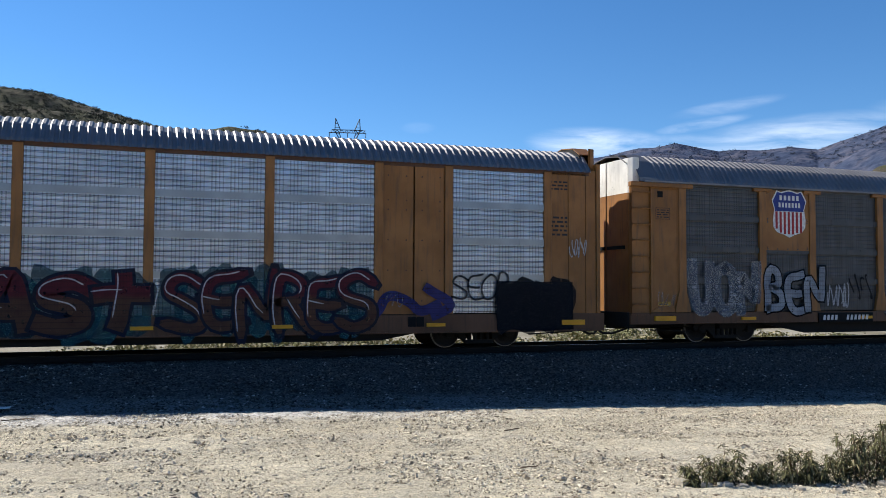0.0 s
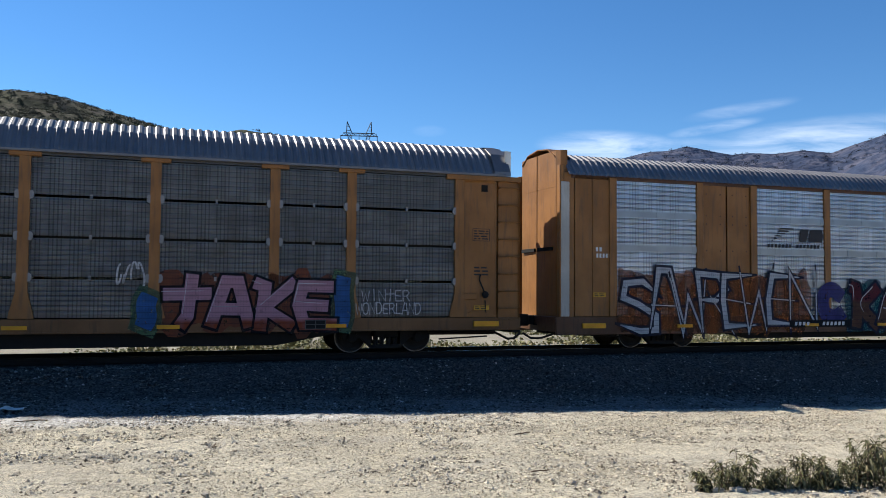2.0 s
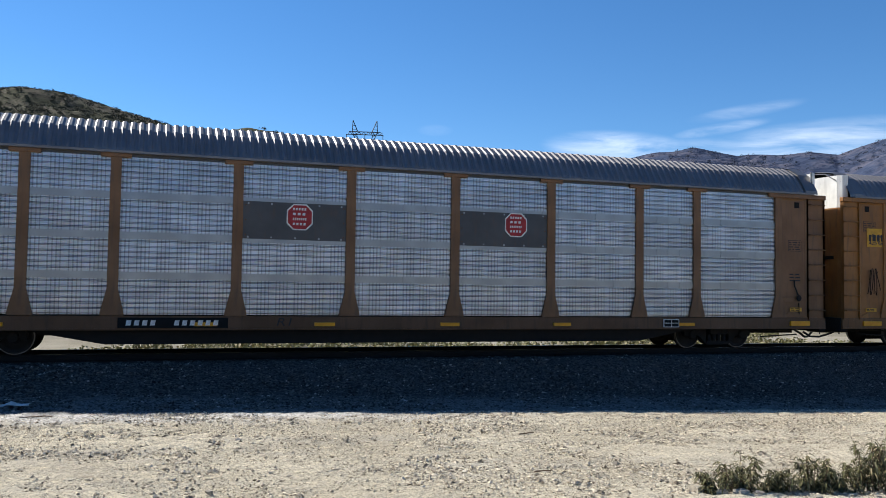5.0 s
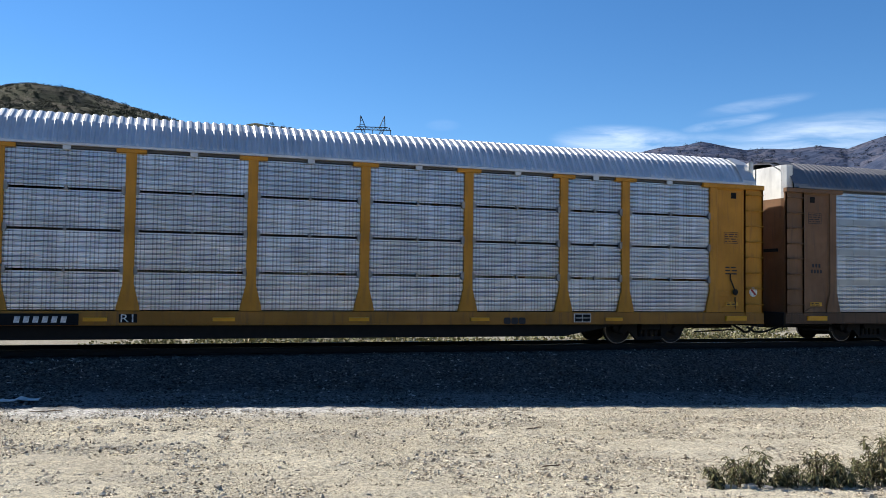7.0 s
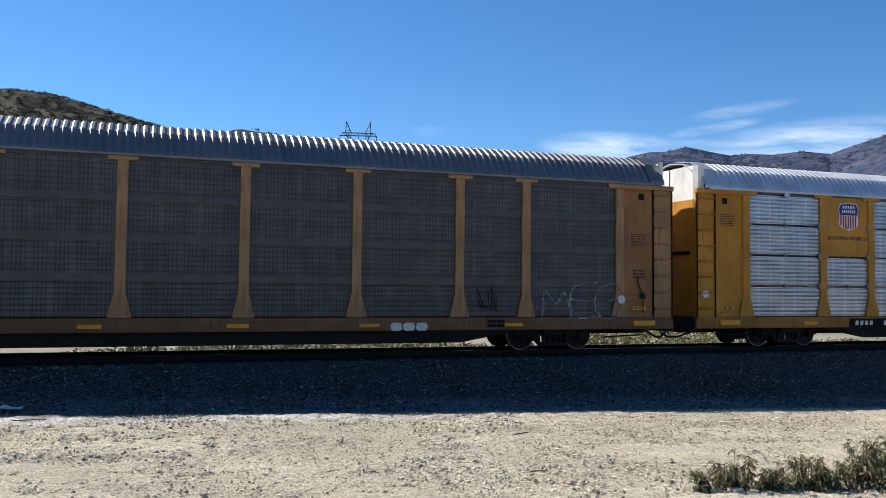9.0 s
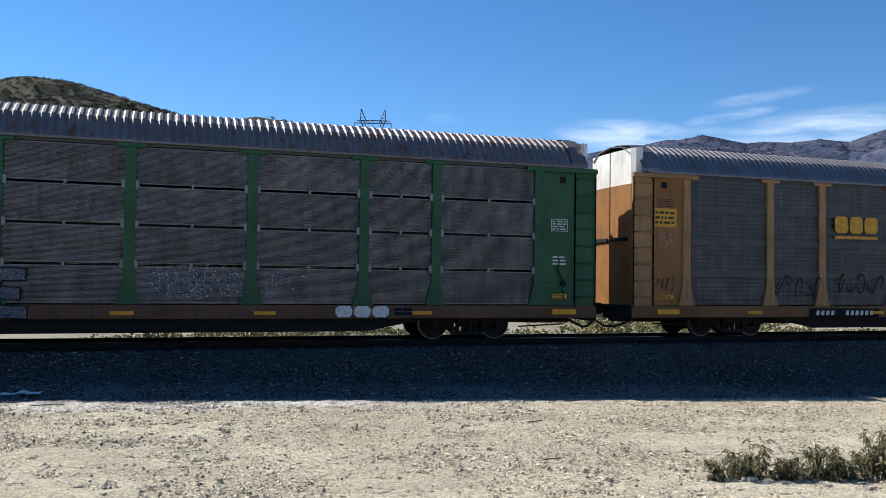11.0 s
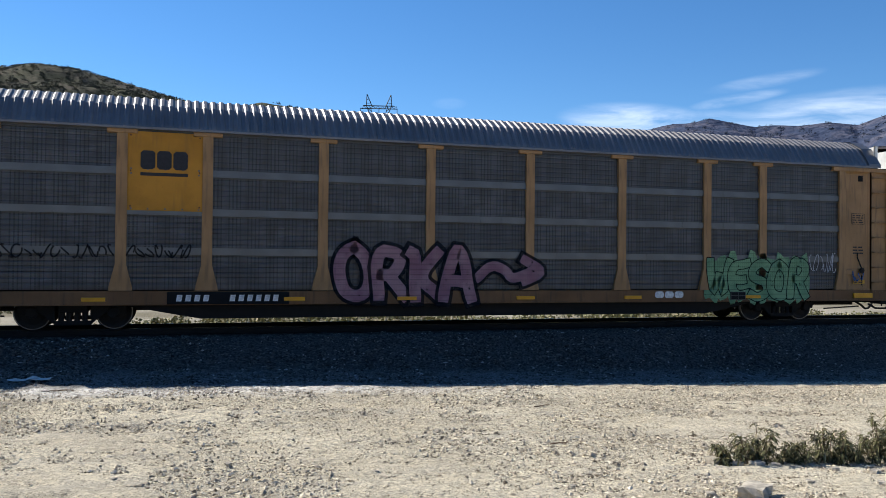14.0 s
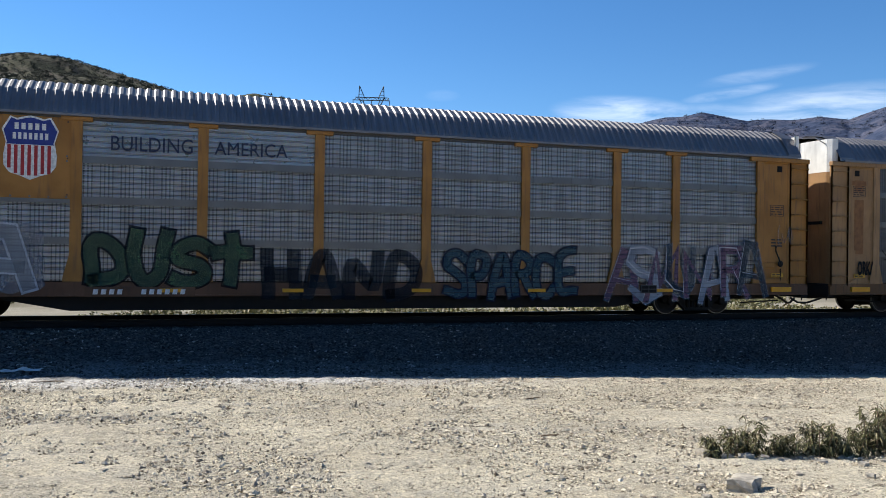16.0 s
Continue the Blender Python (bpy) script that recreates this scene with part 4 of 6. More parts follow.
        b = [bm.verts.new((s * 13.20, y, z)) for y, z in pts]
        bm.faces.new(a)
        bm.faces.new(b[::-1])
        for i in range(len(pts)):
            bm.faces.new((a[i], b[i], b[(i + 1) % len(pts)], a[(i + 1) % len(pts)]))
        part("roof_end", bm, M["under"], car)
        bm = bmesh.new()
        for (y0, z0), (y1, z1) in (((-1.10, eave + 0.56), (-0.68, eave + 0.80)), ((-0.68, eave + 0.80), (0, eave + 0.88)), ((0, eave + 0.88), (0.68, eave + 0.80)), ((0.68, eave + 0.80), (1.10, eave + 0.56))):
            v = [bm.verts.new((s * x, y, z + dz)) for x in (13.2, 13.66) for (y, z) in ((y0, z0), (y1, z1)) for dz in (0, 0.03)]
            for q in ((0, 2, 6, 4), (1, 5, 7, 3), (0, 1, 3, 2), (4, 6, 7, 5)):
                bm.faces.new([v[i] for i in q])
        part("roof_flap", bm, M[roof] if foot else D, car)
        # coupler, brake hose, cut lever
        bm = boxes((s * 13.4, s * 14.05, -0.11, 0.11, 0.68, 0.94), bevel=0.02) if s > 0 else boxes((-14.05, -13.4, -0.11, 0.11, 0.68, 0.94), bevel=0.02)
        x0, x1 = sorted((s * 13.98, s * 14.32))
        box(bm, x0, x1, -0.18, 0.16, 0.64, 0.98, bevel=0.04)
        part("coupler", bm, M["under"], car)
        bm = bmesh.new()
        p = [(s * 13.2, -0.75, 0.55), (s * 13.5, -0.7, 0.42), (s * 13.8, -0.55, 0.30), (s * 14.05, -0.42, 0.30), (s * 14.28, -0.35, 0.45)]
        for a, b in zip(p, p[1:]):
            rod(bm, a, b, 0.035, 6)
        part("brake_hose", bm, M["rubber"], car)
        part("cut_lever", rod(rod(rod(bmesh.new(), (s * 13.72, -1.3, 0.62), (s * 13.72, -0.3, 0.66), 0.018), (s * 13.72, -1.3, 0.62), (s * 13.72, -1.3, 0.42), 0.018), (s * 13.72, -0.3, 0.66), (s * 14.05, -0.2, 0.72), 0.018), M["under"], car)
        part("train_pipe", rod(rod(bmesh.new(), (s * 11.3, -1.0, 0.50), (s * 13.2, -0.75, 0.55), 0.03), (s * 11.5, -1.25, 0.36), (s * 12.9, -1.2, 0.42), 0.022), M["under"], car)
        part("end_sill", boxes((min(s * 13.55, s * 13.80), max(s * 13.55, s * 13.80), -1.45, 1.45, 0.52, 0.94), bevel=0.01), M["under"] if foot else S, car)
    # bogies
    for s in (-1, 1):
        bogie = part("bogie", cached("bolster", lambda: bm_mesh("bogie", boxes((-0.32, 0.32, -1.15, 1.15, 0.42, 0.70), (-0.5, 0.5, -0.4, 0.4, 0.5, 0.8), bevel=0.02))), M["under"], car, at=pose(s * 10.08, 0, 0))
        for f in (-1, 1):
            part("side_frame", cached(("bframe", f), lambda: bogie_frame_mesh(f)), M["under"], bogie)
        for a in (-0.9, 0.9):
            w = part("wheelset", cached("wheelset", wheelset_mesh), M["wheel"], bogie, "steel wheels on their axle", pose(a, 0, 0.42))
            WHEELS.append((w, a))
    # brake gear under the floor
    part("brake_reservoir", cached("res", lambda: bm_mesh("brake_reservoir", rod(bmesh.new(), (2.0, -0.85, 0.55), (3.1, -0.85, 0.55), 0.17, 12))), M["under"], car)
    part("brake_cylinder", cached("cyl", lambda: bm_mesh("brake_cylinder", rod(rod(bmesh.new(), (-2.6, -0.85, 0.55), (-2.0, -0.85, 0.55), 0.15, 12), (-2.0, -0.85, 0.55), (-0.2, -0.85, 0.55), 0.03, 6))), M["under"], car)
    return car

car_a = autorack(0, "tan autorack car with dark grey slotted panels and graffiti", "tan", "tan", "rust_sill", "charcoal", "roof", style="band", band="band_dark", plates=((1, 3), (1, 2)))
car_b = autorack(1, "tan autorack car with bright silver panels and red mural", "tan", "tan", "rust_sill", "silver", "roof", eave=4.95, style="band", foot=False, cap=False, door_panels=True)
car_c = autorack(2, "tan autorack car with weathered grey slotted panels", "tan", "tan", "dirty_tan", "grey", "roof", plates=((2, 2),))
car_d = autorack(3, "brown autorack car with bright slotted panels and plain bands", "brown", "brown", "dirty_brown", "silver", "roof", style="band", plates=((3, 2), (5, 2)))
car_e = autorack(4, "clean yellow autorack car with shiny galvanised panels", "yellow", "yellow", "dirty_yellow", "silver", "roof_new", plates=((1, 3), (1, 2)))
car_f = autorack(5, "faded buff autorack car with dark grey panels", "buff", "tan", "dirty_tan", "charcoal", "roof", style="band", band="band_dark", plates=())
car_g = autorack(6, "green autorack car with sooty ribbed panels and a rusty sill", "green", "green", "rust_sill", "sooty", "roof_rust", ribs=15, plates=((2, 2),))
car_h = autorack(7, "faded buff autorack car with dark grey panels and a pink mural", "buff", "buff", "dirty_tan", "charcoal", "roof", style="band", band="band_dull", plates=((1, 3), (1, 2)))
car_i = autorack(8, "orange-tan autorack car with dull silver panels and faded murals", "ochre", "ochre", "rust_sill", "silver_dull", "roof", style="band", band="band_dull", plates=((1, 3), (1, 2)), plain_rows=((2, 3), (3, 3)))

# pale strip on the end of the second car, tabs over the bays of the yellow car
part("corner_strip", boxes((-13.62, -13.36, -1.495, -1.47, 0.95, 4.75), bevel=0.01), M["pale_grey"], car_b, "pale grey bolted corner strip")
for i, (a, b) in enumerate(zip([-EDGE] + POSTS, POSTS + [EDGE])):
    if i != 1:
        part("tab", cached("tab", lambda: bm_mesh("tab", boxes((-0.09, 0.09, -1.56, -1.50, 4.66, 4.86), bevel=0.008))), M["roof_new"], car_e, at=pose((a + b) / 2, 0, 0))
for x in (-8.05, 8.05):
    for dx in (-0.72, -0.22, 0.22, 0.72):
        for z in (1.3, 2.1, 2.9, 3.7, 3.95, 4.6):
            part("bolt", cached("bolt2", lambda: bm_mesh("bolt", rod(bmesh.new(), (0, -0.012, 0), (0, 0, 0), 0.022, 6))), M["rust_sill"], car_b, at=pose(x + dx, -1.46, z))

# ---- lettering, plates and spray paint on the cars ----
FACE = -1.535


def spray(name, c, c2=None, alpha=0.86, split=None):
    """Spray paint over slotted sheet: blotched with c2, or c2 below the height split; thin in places."""
    m = Mat(name, c, 0.75, 0.0, 0.15)
    x, y, z = m.xyz()
    c2 = c2 or tuple(v * 0.7 for v in c)
    if split:
        edge = m.math("ADD", z, m.math("MULTIPLY", m.noise(3.0, 4), 0.16))
        col = m.mix(m.ramp(edge, split - 0.02, split + 0.16), c2, c)
        col = m.mix(m.math("MULTIPLY", m.ramp(m.noise(4.0, 5), 0.45, 0.7), 0.35), col, tuple(v * 0.5 for v in c))
    else:
        col = m.mix(m.ramp(m.noise(2.2, 4), 0.35, 0.65), c, c2)
    # shade of the rib grooves is painted as dark lines, the slots as dashes
    rib_shade = m.math("LESS_THAN", m.math("FRACT", m.math("MULTIPLY", z, 7.4)), 0.16)
    fine = m.math("MULTIPLY", m.math("LESS_THAN", m.math("FRACT", m.math("MULTIPLY", x, 15.0)), 0.3), m.math("LESS_THAN", m.math("FRACT", m.math("MULTIPLY", z, 22.0)), 0.5))
    fine = m.math("MULTIPLY", fine, m.math("GREATER_THAN", z, 1.0))
    m.color(m.mix(m.math("MULTIPLY", m.math("MAXIMUM", rib_shade, fine), 0.4), col, (0.015, 0.015, 0.02)))
    thin = m.math("MULTIPLY", m.ramp(m.noise(7, 5), 0.58, 0.8), 0.55)
    m.put(m.math("SUBTRACT", alpha, thin), m.b.inputs["Alpha"])
    return m.m


SP = {
    "black": spray("spray_black", (0.012, 0.012, 0.016)), "white": spray("spray_white", (0.55, 0.56, 0.58), (0.42, 0.44, 0.48)),
    "silver": spray("spray_silver", (0.36, 0.38, 0.42), (0.24, 0.26, 0.3)), "wine": spray("spray_wine", (0.16, 0.03, 0.035), (0.13, 0.075, 0.045)),
    "teal": spray("spray_teal", (0.025, 0.12, 0.135), (0.02, 0.07, 0.09), 0.7), "navy": spray("spray_navy", (0.03, 0.03, 0.13), (0.05, 0.05, 0.18)),
    "pink": spray("spray_pink", (0.42, 0.25, 0.28), (0.30, 0.15, 0.19)), "lilac": spray("spray_lilac", (0.26, 0.18, 0.36), (0.20, 0.13, 0.28)),
    "mint": spray("spray_mint", (0.24, 0.42, 0.23), (0.16, 0.31, 0.17)), "moss": spray("spray_moss", (0.09, 0.15, 0.08), (0.06, 0.09, 0.06), 0.75),
    "orange": spray("spray_orange", (0.28, 0.08, 0.02), (0.18, 0.06, 0.03), 0.7), "sky": spray("spray_blue", (0.04, 0.13, 0.36), (0.03, 0.09, 0.24)),
    "slate": spray("spray_slate", (0.06, 0.10, 0.12), (0.03, 0.04, 0.05), 0.55), "rust": spray("spray_rust", (0.20, 0.06, 0.03), (0.13, 0.05, 0.03)), "mauve": spray("spray_mauve", (0.20, 0.11, 0.16), (0.15, 0.09, 0.13), 0.75),
    "wine_tan": spray("spray_wine_over_tan", (0.105, 0.02, 0.028), (0.10, 0.052, 0.034), 0.92, 1.42),
    "pink_rust": spray("spray_pink_over_rust", (0.44, 0.24, 0.30), (0.22, 0.05, 0.02), 0.9, 0.92),
    "hatch": spray("spray_hatched_white", (0.30, 0.31, 0.32), (0.18, 0.19, 0.2), 0.48),
    "moss_pale": spray("spray_pale_moss", (0.15, 0.19, 0.14), (0.10, 0.11, 0.10), 0.55), "mauve_thin": spray("spray_thin_mauve", (0.16, 0.10, 0.14), (0.10, 0.10, 0.14), 0.45), "dull_teal": spray("spray_dull_teal", (0.05, 0.10, 0.12), (0.07, 0.11, 0.125), 0.8), "fade": spray("spray_faded_black", (0.012, 0.012, 0.016), (0.03, 0.035, 0.04), 0.72), "shine": spray("spray_shine", (0.62, 0.60, 0.62), (0.5, 0.48, 0.5), 0.9), "ink": spray("spray_blue_black", (0.012, 0.016, 0.04), (0.02, 0.02, 0.03), 0.95),
    "ghost": spray("spray_faded_white", (0.4, 0.4, 0.42), (0.3, 0.3, 0.32), 0.45),
}


def decal(name, me, material, car, x, z, label="", y=FACE):
    return part(name, me, material, car, label, pose(x, y, z))


def layered(name, layers, car, label):
    """One flat painted piece of several colours: (verts, faces, material), the later ones on top."""
    verts, faces, mats, idx = [], [], [], []
    for vs, fs, m in layers:
        if m not in mats:
            mats.append(m)
        o = len(verts)
        verts += [tuple(v) for v in vs]
        faces += [tuple(o + i for i in f) for f in fs]
        idx += [mats.index(m)] * len(fs)
    me = mesh_of(name, verts, faces)
    for m in mats:
        me.materials.append(m)
    me.polygons.foreach_set("material_index", idx)
    return part(name, me, mats[0], car, label)


# strokes of sprayed letters in a unit square
LETTER = {
    "A": [[(0, 0), (0.36, 1), (0.66, 1), (0.95, 0)], [(0.2, 0.36), (0.8, 0.36)]],
    "B": [[(0.1, 0), (0.1, 1), (0.7, 0.95), (0.75, 0.6), (0.2, 0.52), (0.85, 0.45), (0.85, 0.08), (0.1, 0)]],
    "C": [[(0.95, 0.8), (0.6, 1), (0.15, 0.85), (0.02, 0.45), (0.2, 0.08), (0.65, 0), (0.98, 0.2)]],
    "D": [[(0.1, 0), (0.1, 1), (0.6, 0.96), (0.95, 0.7), (0.95, 0.3), (0.6, 0.03), (0.1, 0)]],
    "E": [[(0.95, 0.98), (0.2, 0.95), (0.08, 0.5), (0.2, 0.04), (1.0, 0.06)], [(0.12, 0.52), (0.8, 0.5)]],
    "G": [[(0.95, 0.8), (0.6, 1), (0.15, 0.85), (0.02, 0.45), (0.2, 0.08), (0.65, 0), (0.98, 0.2), (0.95, 0.48), (0.55, 0.48)]],
    "H": [[(0.1, 1), (0.1, 0)], [(0.9, 1), (0.9, 0)], [(0.1, 0.5), (0.9, 0.5)]],
    "I": [[(0.5, 1.05), (0.5, 0)]],
    "K": [[(0.0, 1.02), (0.22, 0.95), (0.2, 0.0)], [(0.95, 1.0), (0.3, 0.45), (1.0, 0.02)]],
    "L": [[(0.15, 1), (0.12, 0.05), (0.95, 0.08)]],
    "M": [[(0, 0), (0.14, 1), (0.5, 0.3), (0.86, 1), (1, 0)]],
    "N": [[(0.05, 0), (0.08, 1), (0.9, 0.02), (0.93, 1)]],
    "O": [[(0.5, 1), (0.14, 0.86), (0, 0.5), (0.14, 0.12), (0.5, 0), (0.86, 0.12), (1, 0.5), (0.86, 0.86), (0.5, 1)]],
    "P": [[(0.15, 0), (0.12, 1), (0.75, 0.98), (0.92, 0.72), (0.65, 0.48), (0.2, 0.46)]],
    "R": [[(0.12, 0), (0.1, 1), (0.72, 0.98), (0.9, 0.76), (0.6, 0.5), (0.2, 0.5)], [(0.5, 0.5), (1.0, 0.0)]],
    "S": [[(1, 0.84), (0.65, 1), (0.18, 0.92), (0.08, 0.66), (0.45, 0.52), (0.9, 0.38), (0.88, 0.1), (0.45, 0), (-0.02, 0.14)]],
    "T": [[(0, 0.70), (1.02, 0.74)], [(0.56, 1.08), (0.52, 0.2), (0.42, 0.0)]],
    "U": [[(0.08, 1), (0.1, 0.25), (0.35, 0), (0.65, 0), (0.9, 0.25), (0.92, 1)]],
    "W": [[(0, 1), (0.22, 0), (0.5, 0.7), (0.76, 0), (1, 1.02)]],
    "Y": [[(0, 1), (0.48, 0.5), (1, 1)], [(0.48, 0.5), (0.42, 0)]],
    "~": [[(0, 0.25), (0.2, 0.75), (0.42, 0.55), (0.5, 0.2), (0.78, 0.5)], [(0.66, 0.95), (1.0, 0.52), (0.68, 0.15)]],
}


def rounded(pts, times=2):
    """Corners cut until the line runs smoothly."""
    for _ in range(times):
        out = [pts[0]]
        for a, b in zip(pts, pts[1:]):
            out += [(a[0] * 0.75 + b[0] * 0.25, a[1] * 0.75 + b[1] * 0.25), (a[0] * 0.25 + b[0] * 0.75, a[1] * 0.25 + b[1] * 0.75)]
        pts = out + [pts[-1]]
    return pts


def ribbon(pts, w, y, taper=1.0, reach=0.5):
    """A flat band of half width w along pts (x, z), its ends narrowed by taper and drawn out by reach."""
    ps = [Vector(p) for p in pts]
    k = len(ps)
    vs, fs = [], []
    for i, p in enumerate(ps):
        d0 = (p - ps[i - 1]).normalized() if i else (ps[1] - p).normalized()
        d1 = (ps[i + 1] - p).normalized() if i < k - 1 else d0
        d = (d0 + d1).normalized() if (d0 + d1).length > 0.2 else d0
        miter = min(1.5, 1 / max(0.5, d.dot(d0)))
        e = w * (taper if i in (0, k - 1) else miter)
        q = Vector((-d.y, d.x)) * e
        p = p + d * (-w * reach if i == 0 else w * reach if i == k - 1 else 0)
        vs += [(p.x + q.x, y, p.y + q.y), (p.x - q.x, y, p.y - q.y)]
        if i:
            fs.append((2 * i - 2, 2 * i - 1, 2 * i + 1, 2 * i))
    return vs, fs


def graffiti(car, word, rect, fill, line, halo, seed, label, thick=0.15, edge=0.05, smooth=True, taper=0.9, reach=0.5, wild=1.0, close=1.0, shine=None):
    """A sprayed word: a cloud of colour behind, then each letter as outlined strokes, one part a letter."""
    x0, x1, z0, z1 = rect
    r = random.Random(seed)
    step, h = (x1 - x0) / len(word), z1 - z0
    cloud = []
    if halo:
        for i in range(2 * len(word)):
            pts = blob(x0 + (i + 0.5) * step / 2, (z0 + z1) / 2 + r.uniform(-0.06, 0.08), step * 0.40, h * r.uniform(0.46, 0.58), r, 4, 22)
            cloud.append(([(x, FACE + 0.006 - 0.0002 * i, z) for x, z in pts], [tuple(range(22))], SP[halo]))
    root = layered("graffiti", cloud, car, label) if cloud else tagged(new("graffiti"), label)
    root.parent = car
    for k, ch in enumerate(word):
        lean, lift, grow = r.uniform(-0.14, 0.14) * wild, r.uniform(-0.05, 0.05) * wild, 1 + r.uniform(-0.08, 0.08) * wild
        a, b = x0 + k * step + thick * 0.6, step * close - thick * 1.2
        lines = []
        for st in LETTER[ch]:
            st = rounded(st) if smooth else st
            lines.append([(a + b * (u + lean * (v - 0.5) + 0.03 * wild * math.sin(6 * v + k)), z0 + thick + (h - 2 * thick) * (v * grow + lift + 0.03 * wild * math.sin(5 * u + 2 * k))) for u, v in st])
        y = FACE - 0.0012 * k
        layers = []
        paint_ = SP[fill[k % len(fill)] if isinstance(fill, tuple) else fill]
        if line:
            for n, ln in enumerate(lines):
                layers.append((*ribbon(ln, thick + edge, y - 0.0001 * n, taper, reach + 0.5 * edge / thick), SP[line]))
        for n, ln in enumerate(lines):
            layers.append((*ribbon(ln, thick, y - 0.0006 - 0.0001 * n, taper, reach), paint_))
        if shine:
            for n, ln in enumerate(lines):
                part_ = ln[:max(2, len(ln) * 2 // 3)]
                layers.append((*ribbon([(u - thick * 0.72, v + thick * 0.45) for u, v in part_], 0.016, y - 0.001 - 0.0001 * n, 0.4), SP[shine]))
        layered("letter", layers, root, "")
    return root


def blob(cx, cz, rx, rz, r, lumps=3, k=26):
    ph = [r.uniform(0, 6.28) for _ in range(3)]
    pts = []
    for i in range(k):
        a = 2 * math.pi * i / k
        f = 1 + 0.10 * math.sin(lumps * a + ph[0]) + 0.07 * math.sin((lumps + 2) * a + ph[1])
        c, s = math.cos(a), math.sin(a)
        pts.append((cx + rx * f * math.copysign(abs(c) ** 0.7, c), cz + rz * f * math.copysign(abs(s) ** 0.7, s)))
    return pts


def scribble(car, rect, mat, seed, label, width=0.022, strokes=7):
    """Thin sprayed strokes that cannot be read."""
    x0, x1, z0, z1 = rect
    r = random.Random(seed)
    layers = []
    step = (x1 - x0) / strokes
    for i in range(strokes):
        cx, cz = x0 + (i + 0.5) * step, (z0 + z1) / 2
        rx, rz = step * r.uniform(0.35, 0.6), (z1 - z0) / 2 * r.uniform(0.6, 1.0)
        a0, a1, tw = r.uniform(0, 6.28), r.uniform(3.0, 6.0), r.uniform(0.6, 1.6)
        line = []
        for k in range(15):
            a = a0 + a1 * k / 14
            line.append(Vector((cx + rx * math.cos(a), 0, cz + rz * math.sin(a * tw))))
        vs, fs = [], []
        for k, p in enumerate(line):
            d = (line[min(k + 1, 14)] - line[max(k - 1, 0)]).normalized()
            n = Vector((-d.z, 0, d.x)) * width
            vs += [(p.x + n.x, FACE - 0.001 * (i % 5), p.z + n.z), (p.x - n.x, FACE - 0.001 * (i % 5), p.z - n.z)]
            if k:
                fs.append((2 * k - 2, 2 * k - 1, 2 * k + 1, 2 * k))
        layers.append((vs, fs, SP[mat]))
    return tagged(layered("graffiti", layers, car, label), kind="stuff")


def mark_plate(car, rect, n, gaps, plate="black", seed=0):
    x0, x1, z0, z1 = rect
    cx, w, h = (x0 + x1) / 2, x1 - x0, z1 - z0
    z0 = max(z0, 0.60)
    h = min(h, 0.30)
    if plate:
        p = decal("number_plate", boxes((-w / 2, w / 2, -0.034, 0.0, 0, h)), M[plate], car, cx, z0, "black plate with white reporting bars", -1.522)
        bars(p, n, w * 0.86, h * 0.52, 0.18, gaps, M["white_mark"], pose(0, -0.036, h * 0.24))
    else:
        bars(car, n, w, h, 0.15, gaps, M["white_mark"], pose(cx, -1.524, z0))


def blocks(car, rect, mat, n=3, underline=True, y=FACE, parent_label="dark block emblem over a bar"):
    """Plain heavy blocks of an emblem's size and colour."""
    x0, x1, z0, z1 = rect
    w, h = x1 - x0, z1 - z0
    lo = 0.26 * h if underline else 0
    step = w / n
    bm = bmesh.new()
    for i in range(n):
        a = x0 + i * step
        c = 0.16 * step
        prism(bm, [(a + c, z0 + lo), (a + step * 0.9 - c, z0 + lo), (a + step * 0.9, z0 + lo + c), (a + step * 0.9, z1 - c), (a + step * 0.9 - c, z1), (a + c, z1), (a, z1 - c), (a, z0 + lo + c)], -0.005, 0.0)
    if underline:
        box(bm, x0, x1 - step * 0.08, -0.005, 0.0, z0, z0 + 0.13 * h)
    return decal("emblem", bm_mesh("emblem", bm), M[mat], car, 0, 0, parent_label, y)


def shield(car, rect, slogan=None, y=-1.512):
    x0, x1, z0, z1 = rect
    cx, w, h = (x0 + x1) / 2, x1 - x0, z1 - z0

    def outline(f):
        half = [(0.0, 1.0), (0.10, 0.985), (0.24, 0.95), (0.36, 0.985), (0.5, 0.78), (0.43, 0.58), (0.47, 0.38), (0.46, 0.22), (0.36, 0.11), (0.16, 0.06), (0.0, 0.0)]
        pts = half + [(-a, b) for a, b in half[-2:0:-1]]
        return [(a * w * f, (b - 0.5) * h * f + h / 2) for a, b in pts]

    s = decal("shield_emblem", prism(bmesh.new(), outline(1.0), -0.004, 0), M["white_mark"], car, cx, z0, "shield emblem, blue over red and white stripes", y)
    part("blue_field", prism(bmesh.new(), [(-0.42 * w, 0.55 * h)] + [(a, b) for a, b in outline(0.94) if b > 0.56 * h and a < 0] + [(a, b) for a, b in outline(0.94) if b > 0.56 * h and a >= 0] + [(0.42 * w, 0.55 * h)], -0.007, -0.004), M["shield_blue"], s)
    for i in range(7):
        xa = (-0.40 + i * 0.117) * w
        m = abs(xa + 0.029 * w) / w
        lowz = (0.07 if m < 0.2 else 0.10 if m < 0.34 else 0.18) * h
        part("red_stripe", boxes((xa, xa + 0.062 * w, -0.007, -0.004, lowz, 0.54 * h)), M["shield_red"], s)
    bars(s, 5, 0.60 * w, 0.10 * h, 0, (), M["white_mark"], pose(0.02 * w, -0.008, 0.78 * h))
    bars(s, 7, 0.66 * w, 0.10 * h, 0, (), M["white_mark"], pose(0.02 * w, -0.008, 0.63 * h))


